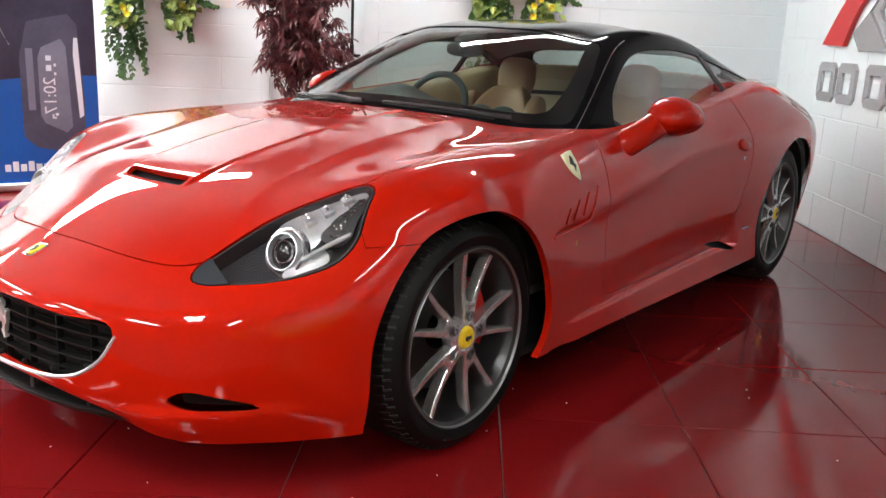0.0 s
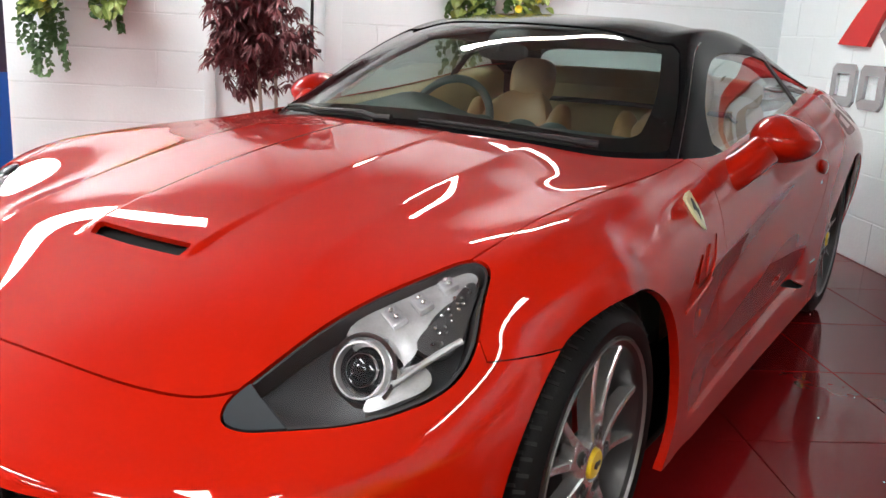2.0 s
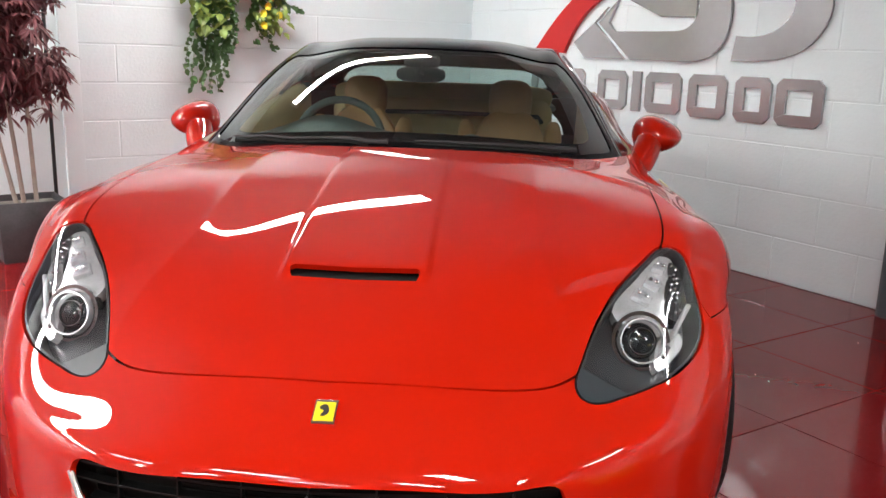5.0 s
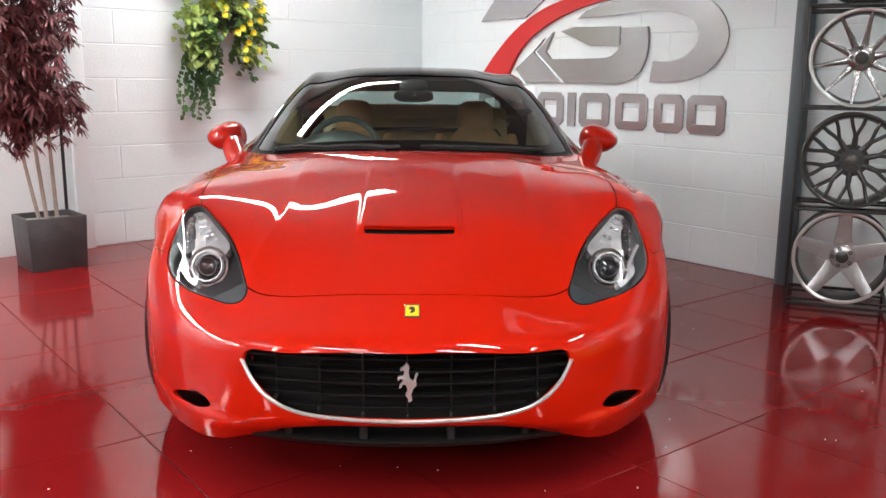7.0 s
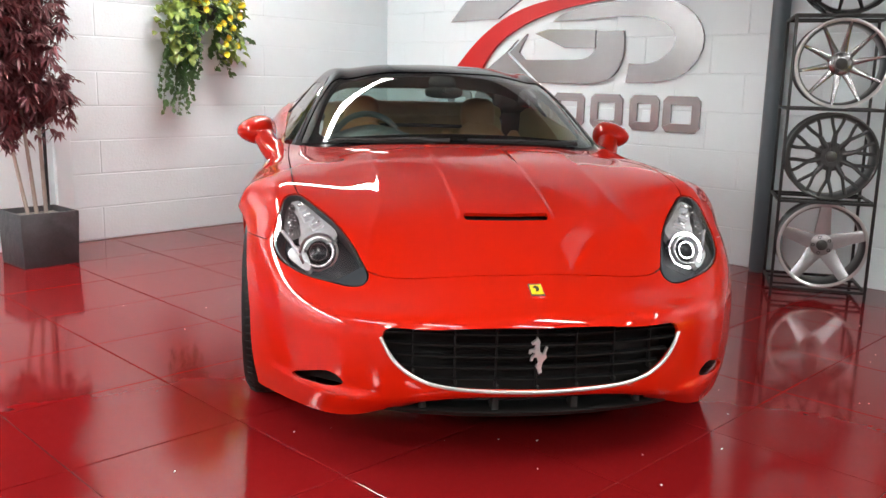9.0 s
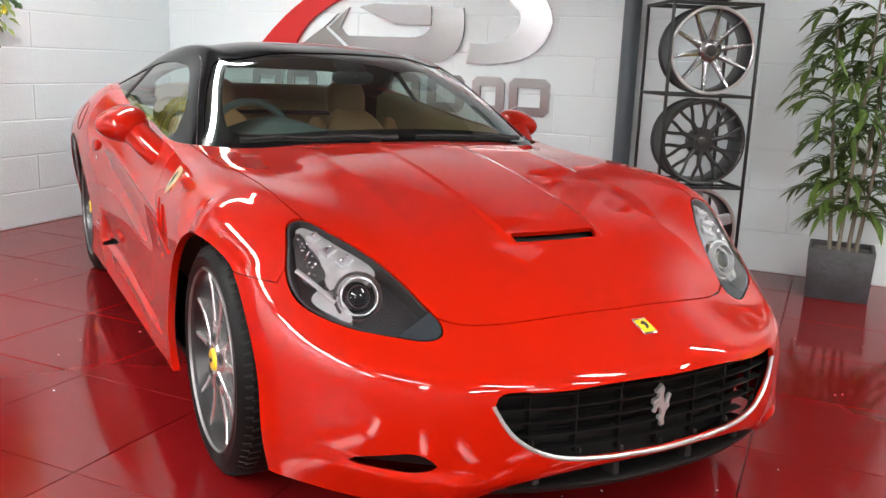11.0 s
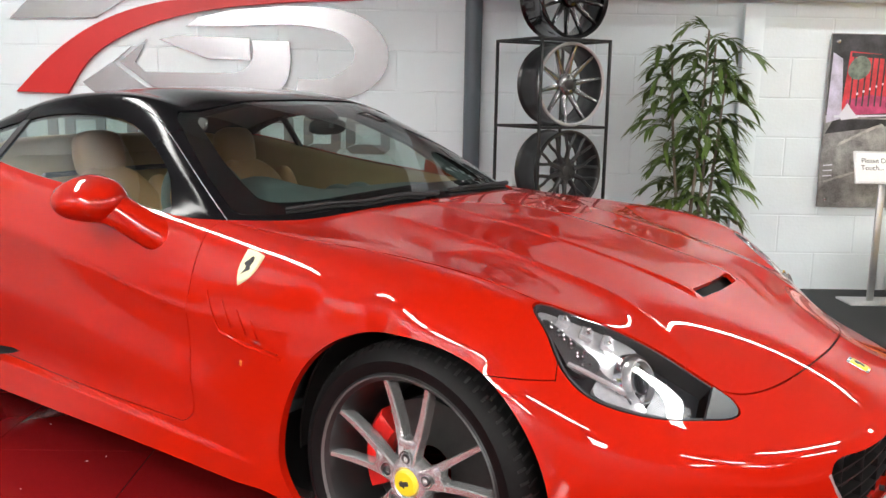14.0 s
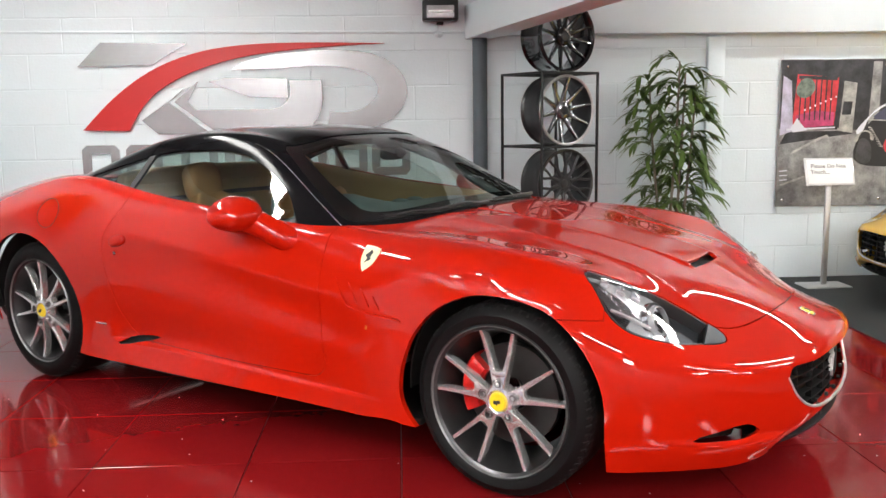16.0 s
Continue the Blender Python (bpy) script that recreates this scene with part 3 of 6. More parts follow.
def axy(sk):
    return np.stack([np.abs(sk.V[:, 0]), sk.V[:, 1]], 1)


def yz(sk):
    return sk.V[:, [1, 2]]


def axz(sk):
    return np.stack([np.abs(sk.V[:, 0]), sk.V[:, 2]], 1)


# wheel arches
y, z = skin.V[:, 1], skin.V[:, 2]
skin = skin.cut(np.where(z > .335, np.hypot(y, z - .335) - .376, np.where(y < 0, -y - .376, y - .376 + 4.06 * (.335 - z) ** 2)))
skin = skin.cut(np.hypot(skin.V[:, 1] - 2.67, (skin.V[:, 2] - .35)) - .405)
# straight lower edge of the sill
yy = skin.V[:, 1]
skin = skin.cut(np.where((yy > .2) & (yy < 2.4), skin.V[:, 2] - np.interp(yy, [.25, .9, 1.6, 2.3], [.204, .203, .194, .188]), 1.0))
# pocket at the end of the sill
POCKET = np.array([(2.03, .270), (1.96, .306), (1.88, .326), (1.79, .334), (1.74, .330), (1.80, .312), (1.88, .294), (1.96, .277)])
skin = skin.cut(np.where(np.abs(skin.V[:, 0]) > .7, -signed(POCKET, yz(skin)), 1.0))
# cabin opening
CABIN = curve_pts([(0, .50), (.35, .53), (.6, .62), (.75, .78), (.788, 1.2), (.792, 1.7), (.772, 2.2), (.69, 2.52), (.4, 2.72), (0, 2.78)], 60)
CABIN = np.vstack([CABIN, CABIN[::-1] * [-1, 1]])
skin = skin.cut(np.where(skin.V[:, 2] > .75, -signed(CABIN, xy(skin)), 1.0))
# grille
GRILLE = curve_pts([(0, .488), (.2, .487), (.38, .478), (.447, .462), (.452, .44), (.42, .385), (.35, .332), (.22, .305), (0, .296)], 60)
GRILLE = np.vstack([GRILLE, GRILLE[-2:0:-1] * [-1, 1]])
front = skin.V[:, 1] < -.7
skin = skin.cut(np.where(front, -signed(GRILLE, skin.V[:, [0, 2]]), 1.0))
# lower side intakes
INTAKE = curve_pts([(.560, .288), (.585, .311), (.635, .308), (.715, .266), (.655, .266), (.59, .272)], 40, True)
skin = skin.cut(np.where(skin.V[:, 1] < -.35, -signed(INTAKE, axz(skin)), 1.0))
# lamp outline, in a plane laid through its tip, its upper corner and its outer corner
LAMP_TIP = np.array((.49, -.655, .562))
LAMP_U, LAMP_V, LAMP_N = np.array((.445, .787, .428)), np.array((.88, -.29, -.376)), np.array((.172, -.544, .822))
LAMP = curve_pts([(.003, .006), (.012, -.014), (.067, -.034), (.144, -.046), (.236, -.055), (.36, -.050), (.454, -.036), (.517, -.012), (.522, .012), (.484, .060), (.416, .122), (.346, .154), (.262, .153), (.161, .122), (.060, .064), (.014, .030)], 120, True)


def lamp_pq(V):
    d = V * np.where(V[:, :1] < 0, np.array((-1, 1, 1)), 1) - LAMP_TIP
    return np.stack([d @ LAMP_U, d @ LAMP_V], 1), d @ LAMP_N


def lamp_field(V):
    pq, h = lamp_pq(V)
    return np.where((np.abs(h) < .12) & (V[:, 1] < -.1), signed(LAMP, pq), -1.0)


lampf = lamp_field(skin.V)
lamp_skin = skin.cut(lampf - .002)
skin = skin.cut(-lampf - .003)
# bonnet vent
SLOT = np.array([(-.142, -.400), (-.146, -.404), (-.143, -.427), (-.137, -.431), (0, -.436), (.137, -.431), (.143, -.427), (.146, -.404), (.142, -.400), (0, -.405)])
skin = skin.cut(np.where(skin.V[:, 2] > .5, -signed(SLOT, xy(skin)), 1.0))
# bonnet
BONNET = np.vstack([curve_pts([(0, -.728), (.25, -.707), (.385, -.668), (.442, -.638), (.488, -.600)], 24), curve_pts([(.514, -.56), (.6, -.42), (.695, -.245), (.722, -.05), (.742, .3), (.752, .70)], 40)])
BONNET = np.vstack([BONNET, [(.752, 1.2), (-.752, 1.2)], (BONNET * [-1, 1])[::-1]])
bf = np.where(skin.V[:, 2] > .5, signed(BONNET, xy(skin)), -1.0)
bonnet_skin = skin.cut(bf - .0022)
rest = skin.cut(-bf - .0022)
# bumper: ahead of the bonnet and the seam that runs from lamp to arch
sm = np.interp(np.abs(rest.V[:, 0]), [.5, .76, .80, .95], [.9, .70, .644, .650])
bump = np.where(rest.V[:, 1] < .1, np.minimum(sm - rest.V[:, 2], .05 - rest.V[:, 1]), -1.0)
bumper_skin = rest.cut(bump - .0012)
rest = rest.cut(-bump - .0012)
# doors
DOOR = np.vstack([curve_pts([(.785, .99), (.775, .70), (.755, .42), (.75, .34), (.80, .308)], 24), curve_pts([(1.2, .298), (1.75, .302), (1.93, .34), (2.02, .50), (2.055, .66), (2.035, .80), (1.97, .91), (1.95, 1.1)], 40)])
df = signed(DOOR, yz(rest))
door_skin = rest.cut(df - .0014)
rest = rest.cut(-df - .0014)
wing_skin = rest.cut(1.4 - rest.V[:, 1])
tail_skin = rest.cut(rest.V[:, 1] - 1.4)

bonnet_skin.put("bonnet", RED, car)
bumper_skin.put("front_bumper", RED, car, lip=.012)
VENT = np.array([(.700, .708), (.66, .709), (.60, .704), (.535, .689), (.49, .668), (.44, .634), (.40, .602), (.378, .586), (.40, .583), (.50, .586), (.59, .592), (.618, .598), (.635, .614), (.66, .650)])
for s in (1, -1):
    w = wing_skin.side(s)
    w = w.cut(-signed(VENT, yz(w)))
    w.put("front_wing", RED, car, lip=.022)
    door_skin.side(s).put("door", RED, car, lip=.005)
    tail_skin.side(s).put("rear_quarter", RED, car, lip=.004)

# dark shell behind the gaps, arch liners and floor pan
shell = sheet(grid, 5, 5, sculpt)
shell = shell.cut(np.hypot(shell.V[:, 1], shell.V[:, 2] - .335) - .395)
shell = shell.cut(np.hypot(shell.V[:, 1] - 2.67, shell.V[:, 2] - .35) - .412)
shell = shell.cut(np.where(shell.V[:, 2] > .75, -signed(CABIN, xy(shell)) - .02, 1.0))
shell = shell.cut(np.where(shell.V[:, 1] < -.7, -signed(GRILLE, shell.V[:, [0, 2]]) - .02, 1.0))
shell = shell.cut(-lamp_field(shell.V) - .012)
shell = shell.cut(np.where(shell.V[:, 1] < -.2, shell.V[:, 2] - .30, 1.0))
shell.put("inner_shell", BLACK_DEEP, car, lip=0, sink=.03)
mesh_ob("floor_pan", *moved(box(1.7, 2.0, .03, .01), pose(0, 1.34, .19)), BLACK_DEEP, car)
mesh_ob("front_undertray", *moved(box(.84, .66, .03, .01), pose(0, -.36, .24)), BLACK_DEEP, car)
mesh_ob("rear_undertray", *moved(box(1.2, .8, .03, .01), pose(0, 3.0, .26)), BLACK_DEEP, car)
for s in (1, -1):
    for yy, zz, r, out in ((0, .335, .40, -.085), (2.67, .35, .42, -.035)):
        V, F = lathe([(-.34, .05), (-.34, r), (out, r), (out, r - .006)], 40, False, radians(-4), radians(184))
        V, F = moved((V, F), pose(s * .915, yy, zz, 0, 0, 0 if s > 0 else 180))
        mesh_ob("arch_liner", V, F, BLACK_DEEP, car)

# ---- greenhouse ----
GH = [
    rib([(0, .50, .895), (.35, .525, .885), (.6, .62, .868), (.752, .775, .853)], [(.752, .775, .853), (.772, .82, .853), (.79, .88, .858)]),
    rib([(0, .72, 1.02), (.33, .75, 1.012), (.57, .83, .985), (.70, .98, .962)], [(.70, .98, .962), (.755, 1.02, .91), (.80, 1.06, .875)]),
    rib([(0, .98, 1.155), (.32, 1.01, 1.145), (.53, 1.09, 1.112), (.645, 1.19, 1.075)], [(.645, 1.19, 1.075), (.735, 1.23, .975), (.802, 1.28, .895)]),
    rib([(0, 1.25, 1.238), (.31, 1.28, 1.228), (.49, 1.35, 1.200), (.592, 1.43, 1.162)], [(.592, 1.43, 1.162), (.715, 1.48, 1.02), (.803, 1.52, .912)]),
    rib([(0, 1.6, 1.268), (.31, 1.62, 1.258), (.5, 1.66, 1.229), (.605, 1.71, 1.184)], [(.605, 1.71, 1.184), (.715, 1.74, 1.045), (.803, 1.77, .938)]),
    rib([(0, 1.95, 1.255), (.31, 1.96, 1.245), (.52, 1.98, 1.21), (.63, 2.0, 1.163)], [(.63, 2.0, 1.163), (.72, 2.01, 1.06), (.797, 2.02, .972)]),
    rib([(0, 2.3, 1.19), (.31, 2.29, 1.182), (.54, 2.27, 1.15), (.67, 2.26, 1.10)], [(.67, 2.26, 1.10), (.73, 2.25, 1.06), (.787, 2.24, 1.01)]),
    rib([(0, 2.62, 1.075), (.3, 2.58, 1.075), (.53, 2.5, 1.065), (.69, 2.43, 1.048)], [(.69, 2.43, 1.048), (.735, 2.42, 1.035), (.775, 2.40, 1.02)]),
    rib([(0, 2.82, .985), (.3, 2.79, .985), (.53, 2.70, .99), (.70, 2.57, 1.0)], [(.70, 2.57, 1.0), (.735, 2.56, .998), (.765, 2.55, .995)]),
]
house = sheet(GH, 14, 12)
hu, hv = house.U[:, 0], np.abs(house.U[:, 1])
# windscreen: rows 0 to 3, inside the pillar column
SCREEN = np.vstack([curve_pts([(.22, 0), (.20, 1.5), (.20, 3.1), (.26, 3.58)], 20), curve_pts([(.36, 3.66), (1.4, 3.66), (2.4, 3.56)], 20), curve_pts([(2.62, 3.36), (2.72, 2.6), (2.76, 1.3), (2.77, 0)], 20)])
SCREEN = np.vstack([SCREEN, SCREEN[-2:0:-1] * [1, -1]])
sf = signed(SCREEN, house.U)
screen_skin = house.cut(sf)
frame_skin = house.cut(-sf)
# the whole glass runs under the black border; a bright strip stands for the highlight at its side joint with the pillar
SIDE_WIN = np.vstack([curve_pts([(.60, 8.9), (.85, 7.3), (1.25, 5.7), (1.65, 4.85), (2.2, 4.55), (2.8, 4.46), (3.8, 4.46), (4.6, 4.62), (5.4, 5.2), (6.2, 6.6), (6.85, 8.7)], 70), curve_pts([(6.8, 8.93), (5.0, 8.96), (3.0, 8.97), (.8, 8.96)], 30)])
wf = signed(SIDE_WIN, np.stack([frame_skin.U[:, 0], np.abs(frame_skin.U[:, 1])], 1))
win_skin = frame_skin.cut(wf + .02)
frame_skin = frame_skin.cut(-wf)
REARWIN = curve_pts([(6.35, 0), (6.35, 2.0), (6.5, 2.9), (7.4, 3.1), (7.75, 2.6), (7.85, 0)], 40)
REARWIN = np.vstack([REARWIN, REARWIN[-2:0:-1] * [1, -1]])
rf = signed(REARWIN, frame_skin.U)
rear_skin = frame_skin.cut(rf)
frame_skin = frame_skin.cut(-rf)
cutrow = 5.05
frame_skin.cut(cutrow - .012 - frame_skin.U[:, 0]).put("roof", BLACK_GLOSS, car, "gloss black roof with windscreen pillars", lip=.02)
frame_skin.cut(frame_skin.U[:, 0] - cutrow - .012).put("rear_roof_panel", BLACK_GLOSS, car, "gloss black rear roof panel", lip=.02)
CLEAR = np.vstack([curve_pts([(.47, 0), (.45, 1.4), (.46, 2.6), (.50, 3.05)], 20), curve_pts([(.60, 3.20), (1.4, 3.28), (2.3, 3.20)], 20), curve_pts([(2.48, 3.02), (2.56, 2.4), (2.60, 1.3), (2.61, 0)], 20)])
CLEAR = np.vstack([CLEAR, CLEAR[-2:0:-1] * [1, -1]])
screen_skin.cut(-signed(CLEAR, screen_skin.U)).put("screen_border", BLACK_GLOSS, car, "black printed border of the windscreen", lip=0, sink=.006)
screen_skin.put("windscreen", GLASS, car, "clear glass windscreen", lip=0, sink=.004)
rear_skin.put("rear_window", GLASS, car, "clear glass rear window", lip=0, sink=.004)
for s in (1, -1):
    q = win_skin.side(s)
    q.cut(.92 - q.U[:, 0]).put("window_corner", BLACK_TRIM, car, "black window corner panel", lip=.01)
    q.cut(np.minimum(4.93 - q.U[:, 0], q.U[:, 0] - .94)).put("side_window", GLASS, car, "clear door window", lip=0, sink=.004)
    q.cut(q.U[:, 0] - 5.07).put("quarter_window", GLASS, car, "small rear quarter window", lip=0, sink=.004)
    q.cut(.07 - np.abs(q.U[:, 0] - 5.0)).put("window_post", BLACK_TRIM, car, lip=.012)


# ---- wheels ----
def wheel(name, m, parent, r, width, rim_r, grip, spokes=5):
    """Alloy wheel, axis along x, outer face towards +x."""
    e = new(name)
    e.parent = parent
    e.matrix_world = m
    w = width / 2
    mesh_ob("tyre", *lathe([(-w + .02, rim_r - .012), (-w, rim_r + .012), (-w - .004, (r + rim_r) / 2), (-w + .012, r - .012), (-w + .03, r - .003), (-w + .06, r), (w - .06, r), (w - .03, r - .003), (w - .012, r - .012), (w + .004, (r + rim_r) / 2), (w, rim_r + .012), (w - .02, rim_r - .012)], 96), RUBBER, e, "black low-profile tyre")
    grooves = []
    for k in range(72):
        for side in (-1, 1):
            spin = pose(0, 0, 0, k * 5 + (2.5 if side > 0 else 0))
            grooves.append(moved(box(.034, .0065, .003, 0), spin @ pose(side * (w - .045), 0, r - .0019, 0, side * 5.7, side * 14)))
            grooves.append(moved(box(.022, .0065, .003, 0), spin @ pose(side * (w - .0205), -side * side * .006, r - .0072, 0, side * 26.6, side * 8)))
    mesh_ob("tread_block", *join(*grooves), BLACK_DEEP, e, "tread grooves across the shoulder")["kind"] = "stuff"
    mesh_ob("rim", *lathe([(w - .012, rim_r - .012), (w - .004, rim_r - .002), (w + .001, rim_r + .004), (w - .004, rim_r + .008), (w - .02, rim_r + .002), (w - .05, rim_r - .02), (-w + .05, rim_r - .04), (-w + .01, rim_r + .006), (-w, rim_r - .006), (-w + .06, rim_r - .052), (w - .06, rim_r - .032), (w - .012, rim_r - .012)], 96), BARREL, e, "graphite alloy rim barrel")
    mesh_ob("rim_lip", *lathe([(w - .006, rim_r - .003), (w + .001, rim_r - .001), (w + .003, rim_r + .001), (w - .002, rim_r + .003)], 96), RIM_EDGE, e, "bright machined rim edge")
    face = w - .018
    for k in range(spokes):
        for s in (-1, 1):
            V, F = [], []
            n = 11
            axis = radians(360 / spokes * k)
            ax, cr = Vector((0, math.cos(axis), math.sin(axis))), Vector((0, -math.sin(axis), math.cos(axis)))
            tip = radians(14.5)
            path = [ax * .045 + cr * .0100 * s, ax * .080 + cr * .0170 * s, ax * .112 + cr * .0265 * s, ax * ((rim_r - .002) * math.cos(tip)) + cr * ((rim_r - .002) * math.sin(tip) * s)]
            for i in range(n + 1):
                t = i / n
                u = (.0, .18, .36, 1.0)
                j = 0 if t < .18 else 1 if t < .36 else 2
                c = path[j].lerp(path[j + 1], (t - u[j]) / (u[j + 1] - u[j]))
                d = (path[j + 1] - path[j]).normalized()
                q = Vector((0, -d.z, d.y))
                hw = .0102 - .0030 * t + .003 * (1 - t) ** 3
                fx = face + .008 - .012 * math.sin(math.pi * min(1, t * .9)) - .001 * t
                for off, dx in ((-hw, -.034), (-hw, -.004), (-hw * .72, 0), (hw * .72, 0), (hw, -.004), (hw, -.034)):
                    V.append(tuple(c + q * off + Vector((fx + dx, 0, 0))))
            for i in range(n):
                for j in range(6):
                    j2 = (j + 1) % 6
                    F.append((i * 6 + j, i * 6 + j2, (i + 1) * 6 + j2, (i + 1) * 6 + j))
            F += [tuple(range(6)), tuple(n * 6 + j for j in range(5, -1, -1))]
            mesh_ob("spoke", V, F, SPOKE, e, "machined alloy spoke", smooth=22)
    for k in range(spokes):
        axis = radians(360 / spokes * k)
        web = [(r0 * math.cos(axis) - q0 * math.sin(axis), r0 * math.sin(axis) + q0 * math.cos(axis)) for r0, q0 in ((.03, -.021), (.060, -.0215), (.085, -.024), (.104, -.029), (.108, -.014), (.103, 0), (.108, .014), (.104, .029), (.085, .024), (.060, .0215), (.03, .021))]
        mesh_ob("spoke_web", *moved(prism(web, .03, .003), Matrix(((0, -1, 0, face + .001), (1, 0, 0, 0), (0, 0, 1, 0), (0, 0, 0, 1)))), SPOKE, e)
    mesh_ob("hub", *lathe([(face - .035, .060), (face - .004, .058), (face + .006, .050), (face + .008, .040), (face + .004, .034), (face + .004, .001)], 40), SPOKE, e)
    mesh_ob("hub_cap", *lathe([(face + .004, .0335), (face + .010, .0325), (face + .014, .028), (face + .015, .001)], 32), YELLOW, e, "yellow enamel centre cap")
    mark = moved(box(.003, .012, .028, .002, 1), pose(face + .0155, 0, 0, 14))
    mesh_ob("cap_mark", *join(mark, moved(box(.003, .02, .006, .002, 1), pose(face + .0155, -.002, .004, 30))), BLACK_TRIM, e, "small dark emblem")
    for k in range(spokes):
        a = radians(360 / spokes * k)
        mesh_ob("bolt_well", *moved(lathe([(-.02, .0195), (.0035, .0195), (.0015, .017), (-.012, .015), (-.013, .001)], 16), pose(face + .004, .060 * math.cos(a), .060 * math.sin(a))), ALLOY_DARK, e)
        mesh_ob("wheel_bolt", *moved(lathe([(-.012, .0125), (.004, .0125), (.006, .009), (-.002, .007), (-.002, .001)], 12), pose(face + .003, .060 * math.cos(a), .060 * math.sin(a))), BLACK_TRIM, e)
    mesh_ob("brake_disc", *lathe([(-.022, .06), (-.022, .178), (.010, .178), (.010, .06)], 64, True), STEEL, e, "drilled steel brake disc")
    V, F = lathe([(-.04, .115), (-.04, .185), (-.03, .192), (.03, .192), (.044, .18), (.044, .125), (.03, .115)], 16, True, radians(grip - 34), radians(grip + 34))
    k7 = 7
    F += [tuple(range(k7))[::-1], tuple(16 * k7 + j for j in range(k7))]
    mesh_ob("brake_caliper", V, F, CALIPER, e, "red brake caliper")
    return e


for s, yy, hz, r, wd, rr, turn, grip in ((1, FRONT_Y, HUB_F, .337, .245, .262, 78, 8), (-1, FRONT_Y, HUB_F, .337, .245, .262, 92, 172), (1, REAR_Y, HUB_R, .35, .285, .262, 100, 172), (-1, REAR_Y, HUB_R, .35, .285, .262, 106, 8)):
    xx = .765 if yy == 0 else .752
    wheel("wheel", pose(s * xx, yy, hz, 0, 0, 0 if s > 0 else 180) @ pose(0, 0, 0, turn), car, r, wd, rr, grip - turn)

# ---- the red car: lamps ----
def near(sk, key, want):
    """The point and normal of a skin nearest to a place in one of its views."""
    i = int(np.argmin(((key - np.asarray(want)) ** 2).sum(axis=1)))
    return Vector(sk.V[i]), Vector(sk.N[i])


def facing(p, n, up=(0, 0, 1)):
    """A pose on a surface: y into it, z upward along it."""
    n = Vector(n).normalized()
    zz = (Vector(up) - n * n.dot(Vector(up))).normalized()
    xx = (-n).cross(zz)
    m = Matrix((xx, -n, zz)).transposed().to_4x4()
    m.translation = p
    return m


def disc(r, depth, n=28, ring=0.0):
    """A turned dish facing -y, round the origin."""
    prof = [(0, r), (-depth * .3, r), (-depth, max(ring, .001))] if not ring else [(0, r), (-depth, r * .97), (-depth, ring), (0, ring)]
    V, F = lathe(prof, n, bool(ring))
    return [(z, x, y) for x, y, z in V], F


